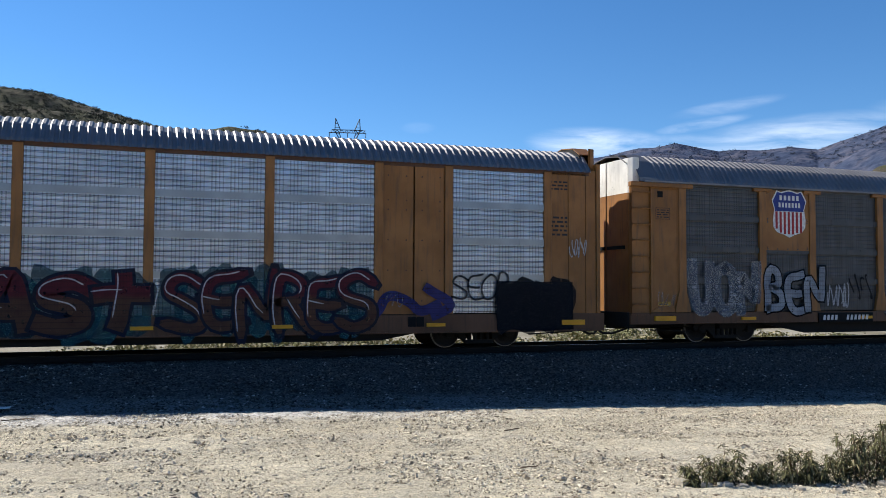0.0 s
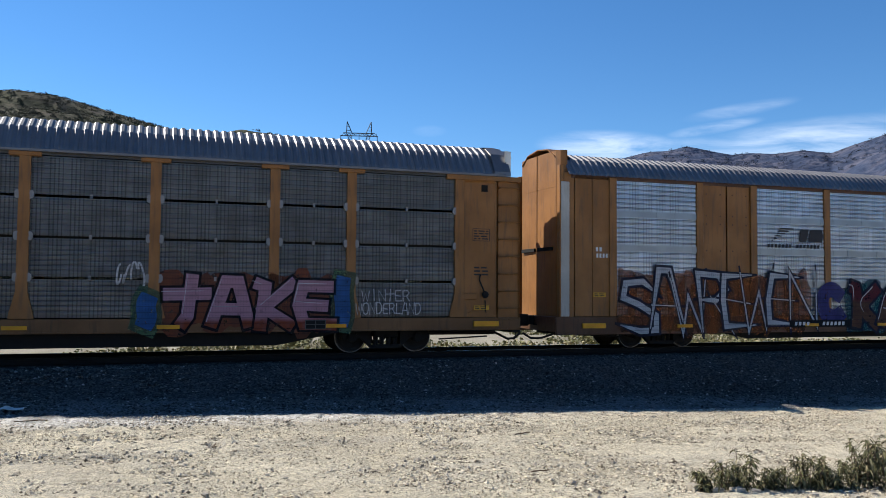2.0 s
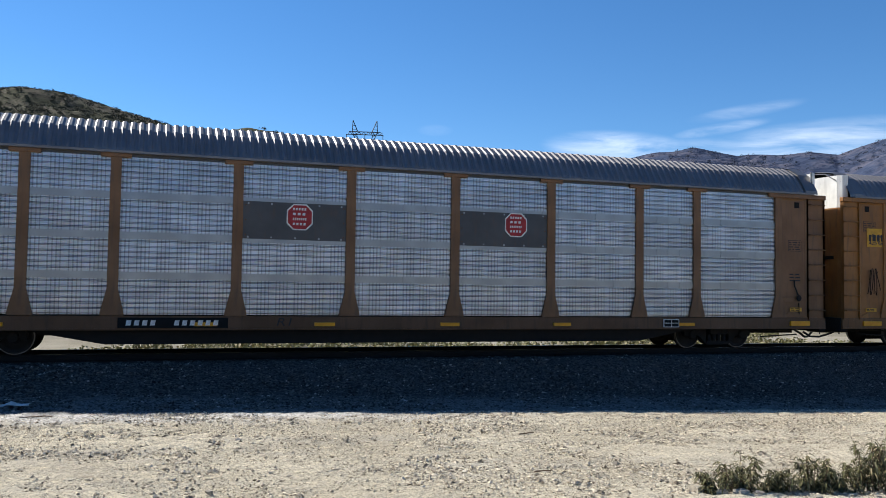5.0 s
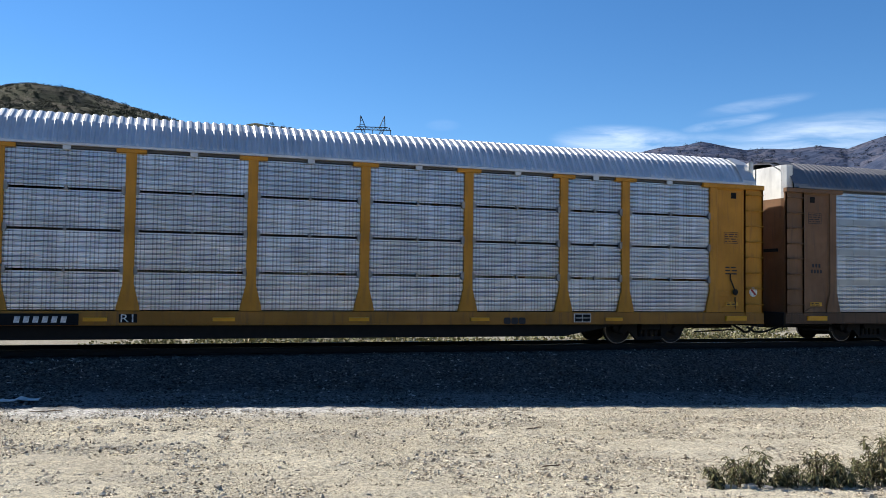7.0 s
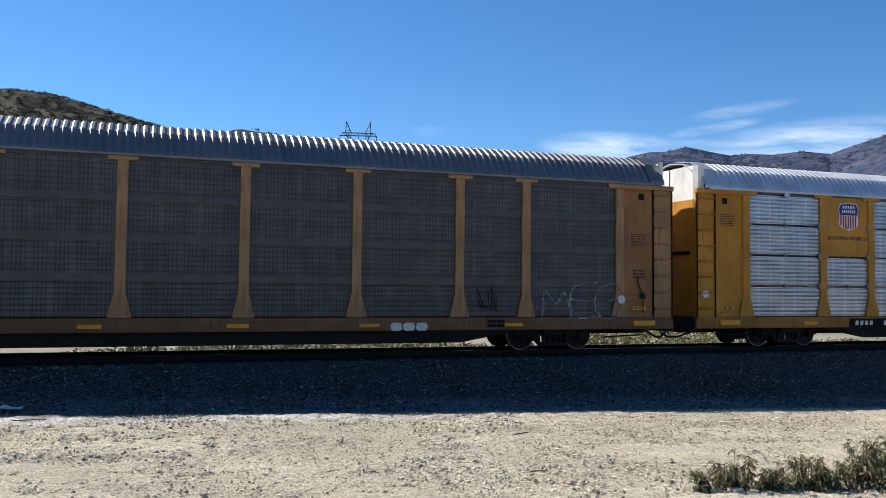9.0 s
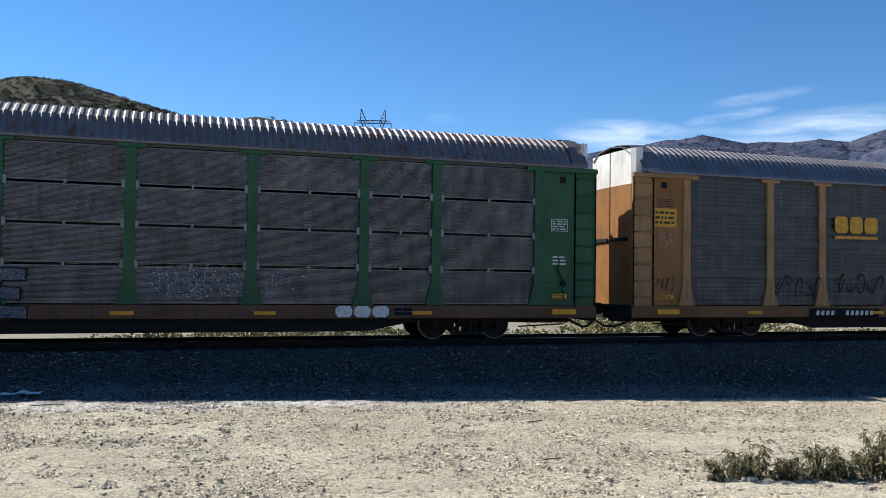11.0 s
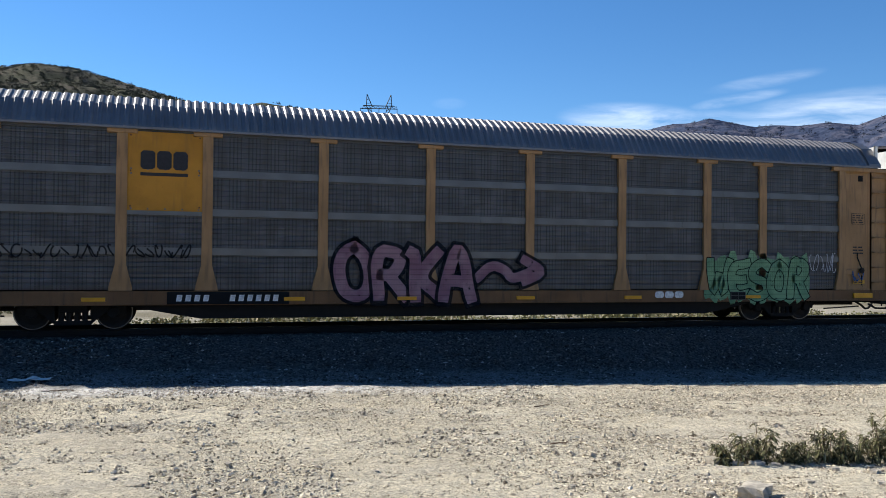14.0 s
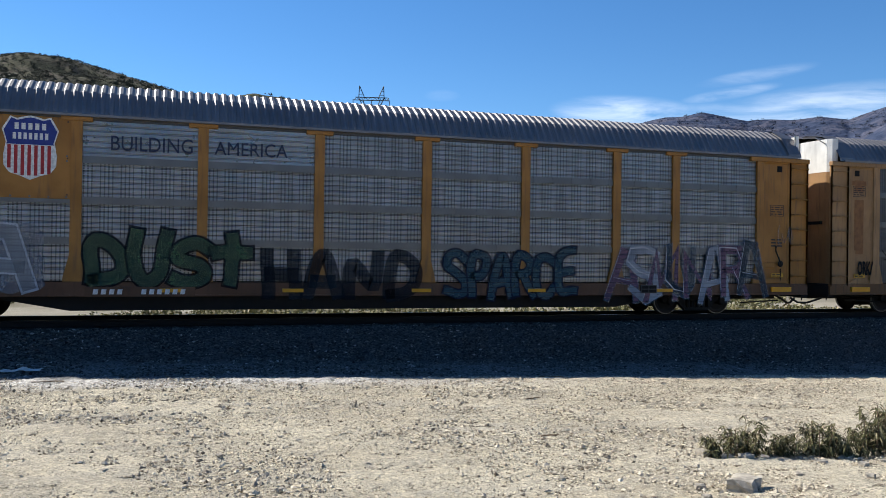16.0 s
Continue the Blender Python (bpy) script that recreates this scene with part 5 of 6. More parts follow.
def bay_plate(car, bay, row0, row1, mat, eave=4.80):
    edges = [-EDGE] + POSTS + [EDGE]
    a, b = edges[bay] + 0.12, edges[bay + 1] - 0.12
    h = (eave - 0.07 - FLOOR) / 4
    z0, z1 = FLOOR + row0 * h + 0.01, FLOOR + (row1 + 1) * h
    bm = boxes((a, b, -1.50, -1.45, z0, z1), bevel=0.006)
    p = part("sign_plate", bm, M[mat], car)
    for x in (a + 0.07, b - 0.07):
        for z in (z0 + 0.1, (z0 + z1) / 2, z1 - 0.1):
            part("bolt", cached("bolt", lambda: bm_mesh("bolt", rod(bmesh.new(), (0, -0.012, 0), (0, 0, 0), 0.02, 8))), M["rust_sill"], p, at=pose(x, -1.50, z))


def placard(car, rect, rows=2, mat="placard", y=-1.512, ink="black_mark", label="small yellow placard with dark print"):
    x0, x1, z0, z1 = rect
    cx, w, h = (x0 + x1) / 2, x1 - x0, z1 - z0
    p = decal("placard", boxes((-w / 2, w / 2, -0.006, 0, 0, h)), M[mat], car, cx, z0, label, y)
    part("small_print", lines_mesh(rows, w * 0.82, h * 0.8, 3), M[ink], p, "", pose(0, -0.008, h * 0.1))
    return p


def print_box(car, x, z, w, h, ink, y=-1.465, seed=1):
    """Stencilled data: a frame with rows of small print."""
    t = 0.014
    bm = boxes((-w / 2, w / 2, -0.003, 0, 0, t), (-w / 2, w / 2, -0.003, 0, h - t, h), (-w / 2, -w / 2 + t, -0.003, 0, 0, h), (w / 2 - t, w / 2, -0.003, 0, 0, h))
    f = decal("stencil_frame", bm_mesh("stencil_frame", bm), M[ink], car, x, z, "stencilled data table", y)
    part("small_print", cached(("lines", 4, w, h), lambda: lines_mesh(4, w * 0.84, h * 0.82, seed)), M[ink], f, "", pose(0, -0.001, h * 0.09))


def words(car, text, rect, mat, y=FACE, bold=0.0, slant=0.0, label=""):
    x0, x1, z0, z1 = rect
    return decal("lettering", text_mesh(text, z1 - z0, bold, slant, x1 - x0), M[mat] if mat in M else SP[mat], car, (x0 + x1) / 2, z0, label, y)


REFLECT = [-12.6, -9.6, -4.95, -2.05, 1.3, 4.6, 8.65, 12.75]
for car, order in CARS:
    for x in REFLECT:
        big = abs(x) > 12
        part("reflector", cached(("refl", big), lambda: bm_mesh("reflector", boxes((-0.26 - 0.1 * big, 0.26 + 0.1 * big, -0.036, 0.03, 0, 0.09 + 0.05 * big)))), M["reflector"], car, "yellow reflective strip", pose(x, -1.524, 0.70 if order != 1 else 0.62))
    ink = "white_mark" if order == 6 else "black_mark"
    if order != 1:
        for s, x in ((1, 12.62), (-1, -12.62)):
            print_box(car, x, 3.0 if s > 0 else 3.7, 0.5, 0.34, ink)
            placard(car, (x - 0.22, x + 0.22, 1.14, 1.26), 2, y=-1.504)
        decal("small_print", cached("lines3", lambda: lines_mesh(3, 0.4, 0.28, 5)), M[ink], car, 12.62, 2.05, "", -1.465)
        # hand brake rigging beside the right-hand side door
        bm = bmesh.new()
        lathe(bm, [(0.02, -1.56), (0.08, -1.55), (0.10, -1.53), (0.06, -1.50), (0.04, -1.46)], 12)
        bmesh.ops.transform(bm, matrix=Matrix.Translation((12.72, 0, 1.55)), verts=bm.verts)
        rod(bm, (12.72, -1.55, 1.55), (12.55, -1.52, 1.95), 0.02)
        rod(bm, (12.55, -1.52, 1.95), (12.6, -1.47, 2.1), 0.02)
        rod(bm, (12.72, -1.52, 1.4), (12.76, -1.48, 1.0), 0.018)
        part("hand_brake", bm, M["under"], car, "sooty hand-brake gear")
        sign = decal("data_sign", boxes((-0.26, 0.26, -0.03, 0, -0.02, 0.22)), M["white_mark" if order in (3, 4) else "band_dark"], car, 7.65 if order == 4 else 8.12, 0.68, "white-edged black data panels", -1.522)
        for x0, x1, z0, z1 in ((-0.24, -0.01, 0.11, 0.20), (0.01, 0.24, 0.11, 0.20), (-0.24, -0.01, 0.0, 0.09), (0.01, 0.24, 0.0, 0.09)):
            part("data_field", boxes((x0, x1, -0.034, -0.03, z0, z1)), M["black"], sign)

# first car
bay_plate(car_a, 1, 2, 3, "tan")
shield(car_a, (-8.66, -7.30, 3.26, 4.76))
mark_plate(car_a, (-6.89, -4.67, 0.57, 0.87), 12, (4, 5))
graffiti(car_a, "UON", (-11.80, -9.23, 0.80, 2.50), "hatch", "ghost", None, 11, "faded silver bubble graffiti", 0.17, 0.025, close=1.12)
graffiti(car_a, "BEN", (-9.02, -6.67, 0.86, 2.32), "silver", "black", None, 12, "silver and black graffiti", 0.12, 0.05, close=1.1)
scribble(car_a, (-6.53, -5.65, 1.05, 1.86), "white", 3, "thin white spray tags")
scribble(car_a, (-5.64, -4.69, 1.32, 2.15), "black", 4, "thin black spray tags", 0.03, 4)
graffiti(car_a, "SAWEN", (-4.0, 1.6, 0.7, 2.1), ("pink", "white"), "black", "ghost", 13, "pink and white graffiti", 0.13, 0.05, False)
scribble(car_a, (-12.85, -12.17, 1.03, 1.58), "ghost", 5, "white tag", 0.015, 4)

# second car
graffiti(car_b, "KAST", (-3.45, 1.40, 0.48, 1.98), "wine_tan", "ink", "teal", 21, "wine-red and tan letters, black outline on teal", 0.19, 0.075, taper=1.0, wild=0.7, close=1.05, shine="shine")
graffiti(car_b, "SENRES", (1.75, 6.80, 0.48, 2.04), "wine_tan", "ink", "teal", 22, "wine-red interlocked graffiti edged white on teal", 0.12, 0.07, taper=0.5, reach=1.1, close=1.28, shine="shine")
graffiti(car_b, "SAWREWEN", (-11.75, -5.10, 0.48, 2.16), "white", "ink", "orange", 23, "silver spiked graffiti outlined in black on orange", 0.085, 0.075, False, 0.2, 1.6, 1.5, 1.55)
graffiti(car_b, "C", (-4.70, -3.62, 0.60, 2.05), "navy", None, None, 24, "dark blue sprayed patch", 0.24)
graffiti(car_b, "~", (6.86, 9.3, 0.60, 1.75), "navy", None, None, 25, "dark blue sprayed arch", 0.13)
graffiti(car_b, "SEOB", (9.07, 10.80, 1.32, 2.05), "black", None, None, 26, "black sprayed tag", 0.028, close=1.2)
scribble(car_b, (12.63, 13.17, 2.49, 3.10), "white", 27, "small white tag", 0.014, 6)
graffiti(car_b, "HH", (10.50, 12.65, 0.43, 1.88), "black", "black", "black", 28, "solid black buffed block letters", 0.26, 0.06, False, 1.0, wild=0.4)
scribble(car_b, (7.11, 7.73, 1.12, 1.56), "ghost", 29, "faint white tag", 0.014, 4)
mark_plate(car_b, (-5.79, -3.46, 0.57, 0.78), 13, (4, 5, 6))
bm = bmesh.new()
for i in range(6):
    z = 3.62 - i * 0.075
    prism(bm, [(-6.45 - 0.06 * i + 0.35, z), (-5.55 - 0.16 * i, z), (-5.62 - 0.16 * i, z + 0.045), (-6.45 - 0.06 * i + 0.37, z + 0.045)], -0.005, 0)
prism(bm, [(-5.35, 3.25), (-5.08, 3.25), (-4.98, 3.64), (-5.3, 3.64)], -0.005, 0)
prism(bm, [(-5.0, 3.25), (-4.46, 3.25), (-4.42, 3.45), (-4.46, 3.64), (-4.92, 3.64)], -0.005, 0)
decal("emblem", bm_mesh("emblem", bm), M["black_mark"], car_b, 0, 0, "black striped emblem", -1.496)
bars(car_b, 15, 2.05, 0.11, 0.15, (7,), M["black_mark"], pose(-5.55, -1.496, 3.05))
bars(car_b, 5, 0.5, 0.12, 0, (), M["white_mark"], pose(-12.25, -1.476, 2.62))
bars(car_b, 2, 0.24, 0.12, 0, (), M["white_mark"], pose(-12.4, -1.476, 2.80))
for x in (-12.4, 12.3):
    placard(car_b, (x - 0.2, x + 0.2, 1.5, 1.63), 2, y=-1.48)
decal("small_print", lines_mesh(5, 0.6, 0.6, 8), M["black_mark"], car_b, 12.3, 3.1, "", -1.476)
decal("small_print", lines_mesh(3, 0.6, 0.3, 9), M["black_mark"], car_b, 12.3, 4.4, "", -1.476)
decal("data_sign", boxes((-0.22, -0.01, -0.008, 0, 0, 0.26), (0.01, 0.22, -0.008, 0, 0, 0.26)), M["black"], car_b, 8.1, 0.62, "small black data panels", -1.522)

# third car
bay_plate(car_c, 2, 2, 2, "tan")
blocks(car_c, (-6.45, -4.77, 2.99, 3.83), "navy", y=-1.506)
mark_plate(car_c, (-8.09, -5.17, 0.64, 0.96), 12, (4, 5))
p = placard(car_c, (-12.73, -11.95, 3.23, 3.82), 1, y=-1.475)
words(car_c, "Quality", (-12.57, -12.09, 3.53, 3.65), "navy", -1.485, 0.0, 0.2)
words(car_c, "Auto Rack", (-12.68, -11.99, 3.29, 3.43), "navy", -1.485, 0.0, 0.2)
graffiti(car_c, "SEAR", (-11.55, -8.90, 0.75, 2.02), "fade", None, None, 31, "black outline graffiti", 0.045, close=1.15)
scribble(car_c, (-8.88, -7.66, 0.70, 1.39), "black", 32, "black sprayed tag", 0.03, 6)
scribble(car_c, (-12.79, -12.27, 1.66, 2.55), "black", 33, "black looping scrawl", 0.018, 4)
graffiti(car_c, "SAUE", (-3.85, -1.25, 0.62, 1.80), "moss_pale", "black", None, 34, "pale green bubble graffiti", 0.11, 0.035, close=1.15)
scribble(car_c, (-0.58, 0.44, 1.24, 1.84), "lilac", 35, "lilac sprayed tag", 0.02, 4)
graffiti(car_c, "TAKE", (4.45, 8.55, 0.62, 2.02), "pink_rust", "black", "rust", 36, "pink and rust slab graffiti", 0.15, 0.06, False, 1.0, wild=0.8, close=1.1, shine="shine")
graffiti(car_c, "I", (3.45, 4.75, 0.62, 1.60), "sky", "moss", None, 37, "blue and green spray patch", 0.22, 0.12)
graffiti(car_c, "I", (8.20, 9.40, 0.62, 2.00), "sky", "moss", None, 38, "blue and green spray patch", 0.20, 0.12)
scribble(car_c, (3.41, 4.05, 1.68, 2.30), "white", 39, "white sprayed tag", 0.022, 4)
graffiti(car_c, "WINTER", (9.30, 10.60, 1.34, 1.66), "white", None, None, 40, "white sprayed lettering", 0.014, smooth=False, close=1.0)
graffiti(car_c, "WONDERLAND", (9.15, 10.90, 1.02, 1.34), "white", None, None, 41, "white sprayed lettering", 0.014, smooth=False, close=1.0)
words(car_c, "STICK", (-0.56, 0.04, 0.71, 0.93), "black", -1.53, 0.0, 0.1)

# fourth car
for bay in (3, 5):
    bay_plate(car_d, bay, 2, 2, "band_dark")
for rect in ((-3.08, -2.38, 3.09, 3.77), (2.81, 3.56, 3.10, 3.81)):
    x0, x1, z0, z1 = rect
    cx, cz = (x0 + x1) / 2, (z0 + z1) / 2
    for f, mat, y in ((1.0, "white_mark", -1.506), (0.9, "shield_red", -1.510)):
        hw = 0.33 * f
        decal("octagon_emblem", prism(bmesh.new(), [(-hw, -hw * 0.5), (-hw * 0.5, -hw), (hw * 0.5, -hw), (hw, -hw * 0.5), (hw, hw * 0.5), (hw * 0.5, hw), (-hw * 0.5, hw), (-hw, hw * 0.5)], -0.004, 0), M[mat], car_d, cx, cz, "red octagon emblem with white edge", y)
    for i, n in enumerate((5, 3, 7, 4)):
        bars(car_d, n, 0.36, 0.06, 0.1, (), M["white_mark"], pose(cx, -1.517, cz + 0.17 - i * 0.125))
mark_plate(car_d, (-6.93, -4.42, 0.66, 0.90), 12, (4, 5))
words(car_d, "R1", (-3.25, -2.87, 0.71, 0.91), "black_mark", -1.523, 0.0, 0.2)
bars(car_d, 3, 0.36, 0.11, 0, (), M["black_mark"], pose(-12.55, -1.467, 2.34))
bars(car_d, 4, 0.46, 0.11, 0, (), M["black_mark"], pose(-12.55, -1.467, 2.16))

# fifth car
bay_plate(car_e, 1, 2, 3, "yellow")
shield(car_e, (-8.42, -7.57, 3.68, 4.59))
words(car_e, "BUILDING AMERICA", (-8.83, -7.22, 3.38, 3.51), "navy", -1.506)
mark_plate(car_e, (-8.01, -5.30, 0.61, 0.88), 12, (4, 5))
words(car_e, "R1", (-4.37, -4.09, 0.68, 0.87), "white_mark", -1.532)
decal("data_sign", boxes((-0.2, 0.2, -0.008, 0, 0, 0.2)), M["black"], car_e, -4.23, 0.67, "small black square plate", -1.522)
blocks(car_e, (5.29, 5.95, 0.61, 0.79), "black_mark", 3, False, -1.524)
decal("round_sticker", rod(bmesh.new(), (0, -0.006, 0), (0, 0, 0), 0.14, 20), M["white_mark"], car_e, 13.41, 1.55, "round white warning sticker", -1.468)
decal("sticker_ring", prism(bmesh.new(), [(-0.10, 0.06), (-0.06, 0.10), (0.10, -0.06), (0.06, -0.10)], -0.004, 0), M["shield_red"], car_e, 13.41, 1.55, "", -1.476)
decal("round_sticker", rod(bmesh.new(), (0, -0.006, 0), (0, 0, 0), 0.12, 20), M["white_mark"], car_e, -13.41, 1.62, "round white warning sticker", -1.468)

# sixth car
blocks(car_f, (-6.61, -4.86, 3.05, 3.75), "placard", parent_label="yellow block emblem over a bar")
mark_plate(car_f, (-7.54, -4.89, 0.55, 0.82), 12, (4, 5))
placard(car_f, (-13.08, -12.30, 3.23, 3.77), 3, y=-1.475)
graffiti(car_f, "MEG", (9.45, 11.90, 0.85, 1.95), "ghost", None, None, 41, "white outline bubble graffiti", 0.034, close=1.15)
scribble(car_f, (-8.85, -7.11, 1.15, 1.88), "black", 42, "black sprayed tag", 0.02, 5)
scribble(car_f, (-6.50, -4.70, 1.34, 1.96), "black", 43, "black sprayed tag", 0.025, 5)
scribble(car_f, (-13.00, -12.39, 2.60, 3.09), "ghost", 44, "white tag", 0.014, 4)
scribble(car_f, (-12.99, -12.43, 1.37, 1.78), "black", 45, "dark tag", 0.014, 4)
scribble(car_f, (7.58, 8.13, 1.13, 1.78), "black", 46, "dark scratchy tag", 0.016, 4)
blocks(car_f, (5.17, 6.21, 0.60, 0.81), "white_mark", 3, False, -1.524, "white block marking")
decal("round_sticker", rod(bmesh.new(), (0, -0.006, 0), (0, 0, 0), 0.12, 20), M["white_mark"], car_f, 12.0, 1.45, "round white warning sticker", -1.54)

# seventh car
bay_plate(car_g, 2, 2, 2, "green")
x0, x1, z0, z1 = (-6.74, -5.68, 3.13, 3.76)
bm = bmesh.new()
w, h = x1 - x0, z1 - z0
prism(bm, [(0.12 * w, 0.72 * h), (0.2 * w, h), (0.85 * w, h), (w, 0.9 * h), (w, 0.66 * h), (0.9 * w, 0.55 * h), (0.72 * w, 0.72 * h)], -0.004, 0)
prism(bm, [(0, 0), (0.08 * w, 0.26 * h), (0.42 * w, 0.26 * h), (0.3 * w, 0.52 * h), (0.55 * w, 0.52 * h), (0.62 * w, 0.26 * h), (0.88 * w, 0.5 * h), (0.96 * w, 0.3 * h), (0.86 * w, 0)], -0.004, 0)
decal("emblem", bm_mesh("emblem", bm), M["white_mark"], car_g, x0, z0, "white angular emblem", -1.506)
for rect, n in (((-5.50, -4.49, 3.32, 3.47), 10), ((-5.50, -4.56, 3.14, 3.27), 8)):
    bars(car_g, n, rect[1] - rect[0], 0.12, 0, (), M["white_mark"], pose((rect[0] + rect[1]) / 2, -1.506, rect[2]))
mark_plate(car_g, (-8.02, -4.94, 0.64, 0.95), 12, (4, 5), "navy")
blocks(car_g, (6.36, 7.80, 0.63, 0.92), "white_mark", 3, False, -1.524, "white block marking")
r = random.Random(5)
x0, x1, z0, z1 = (-11.43, -10.06, 0.80, 1.93)
w, h = x1 - x0, z1 - z0
layers = []
for grow, mat, lift in ((1.14, "black", 0), (1.0, "lilac", 0.002)):
    for cx, cz, rx, rz in ((0.05, 0.60, 0.075, 0.15), (0.30, 0.86, 0.07, 0.17), (0.66, 0.88, 0.07, 0.17), (0.95, 0.66, 0.075, 0.16), (0.5, 0.36, 0.17, 0.20), (0.27, 0.12, 0.19, 0.11), (0.73, 0.12, 0.19, 0.11)):
        pts = blob(x0 + cx * w, z0 + cz * h, rx * w * grow, rz * h * grow, r, 2, 18)
        layers.append(([(x, FACE - lift, z) for x, z in pts], [tuple(range(18))], SP[mat]))
layered("graffiti", layers, car_g, "lilac sprayed paw print")
graffiti(car_g, "SABE", (-4.05, -0.80, 0.62, 1.86), ("wine", "ghost", "silver", "ghost"), "black", None, 52, "faded white and wine graffiti", 0.14, 0.03, False, close=1.1)
scribble(car_g, (-12.79, -12.16, 1.85, 2.37), "white", 53, "white sprayed tag", 0.018, 5)
scribble(car_g, (1.78, 4.08, 1.17, 1.94), "ghost", 54, "faded white scrawl", 0.025, 7)
scribble(car_g, (1.78, 3.93, 1.07, 1.82), "ghost", 55, "faded white scrawl", 0.03, 8)
scribble(car_g, (4.55, 5.59, 1.08, 1.78), "ghost", 56, "faded white scrawl", 0.02, 5)

# eighth car
bay_plate(car_h, 1, 2, 3, "yellow")
blocks(car_h, (-8.61, -7.50, 3.68, 4.28), "black_mark", y=-1.506)
mark_plate(car_h, (-7.97, -5.08, 0.62, 0.92), 12, (4, 5))
graffiti(car_h, "ORKA", (-3.95, -0.24, 0.60, 2.14), "pink", "black", None, 61, "pink swollen letters with heavy black outline", 0.155, 0.09, close=1.1, wild=0.8)
graffiti(car_h, "~", (-0.20, 1.95, 0.95, 1.95), "pink", "black", None, 62, "pink arrow of the mural", 0.13, 0.08, wild=0.3)
graffiti(car_h, "WESOR", (7.05, 10.60, 0.60, 1.92), "mint", "black", "mint", 63, "mint green bubble graffiti with thin black outline", 0.125, 0.028, close=1.15)
scribble(car_h, (-11.73, -9.11, 1.69, 2.04), "black", 64, "line of thin black tags", 0.018, 13)
scribble(car_h, (-8.90, -7.45, 1.71, 2.07), "black", 65, "line of thin black tags", 0.018, 7)
words(car_h, "ORKA", (-12.71, -12.03, 1.24, 1.65), "black", -1.512, 0.02)
scribble(car_h, (10.69, 11.75, 1.47, 2.09), "white", 66, "thin white tag", 0.012, 6)
scribble(car_h, (12.34, 12.79, 1.20, 1.55), "sky", 67, "small cyan tag", 0.02, 4)
decal("patch", boxes((-0.18, 0.18, -0.004, 0, 0, 1.6), (-0.12, 0.17, -0.005, 0, -0.12, 1.0)), M["primer"], car_h, -12.62, 2.0, "brown primer patches", -1.464)
decal("patch", boxes((-0.17, 0.17, -0.004, 0, 0, 0.36), (-0.30, 0.28, -0.005, 0, 0.2, 0.34)), M["primer"], car_h, -12.62, 3.86, "brown primer patches", -1.464)
blocks(car_h, (5.32, 6.29, 0.72, 0.91), "white_mark", 3, False, -1.524, "white block marking")

# ninth car
bay_plate(car_i, 1, 2, 3, "ochre")
shield(car_i, (-8.63, -7.45, 3.26, 4.73))
words(car_i, "BUILDING", (-6.33, -4.50, 4.03, 4.38), "navy", FACE)
words(car_i, "AMERICA", (-3.99, -2.23, 4.04, 4.37), "navy", FACE)
graffiti(car_i, "DUST", (-6.90, -3.10, 0.80, 2.14), "moss", "black", None, 71, "moss green letters with dark outline", 0.15, 0.05, taper=1.0, close=1.05)
graffiti(car_i, "HAND", (-2.86, 1.30, 0.42, 1.82), "fade", None, None, 72, "dark faded block letters", 0.17, taper=1.0, wild=0.5)
graffiti(car_i, "SPARCE", (1.90, 5.75, 0.50, 1.84), "dull_teal", "ink", None, 73, "dark teal rounded graffiti", 0.10, 0.04, close=1.15)
graffiti(car_i, "ASMUNARA", (6.80, 11.70, 0.44, 2.02), ("mauve", "silver", "mauve", "slate"), "ghost", None, 74, "pink, white and blue angular graffiti", 0.12, 0.03, False, 0.7, 0.8, 1.6, 1.8, "shine")
graffiti(car_i, "A", (-9.25, -7.90, 0.66, 2.22), "hatch", "white", "ghost", 75, "faded white letter with dark outline", 0.16, 0.05, False)
mark_plate(car_i, (-6.85, -4.39, 0.49, 0.72), 12, (4, 5), "rust_sill")
scribble(car_i, (12.61, 13.14, 2.11, 2.71), "ghost", 76, "white tag", 0.016, 4)
scribble(car_i, (-7.93, -7.70, 1.11, 1.62), "ghost", 77, "white tag", 0.012, 4)

# ---- shrubs and rocks by the camera ----


def ground_at(x, y):
    return float(ground_level(np.array([x]), np.array([y]))[0])


LEAF = foliage("shrub_leaf", (0.03, 0.032, 0.012), (0.20, 0.185, 0.08), (0.40, 0.33, 0.19), 0.14)
STEM = plain("shrub_stem", (0.16, 0.11, 0.07), 0.9)


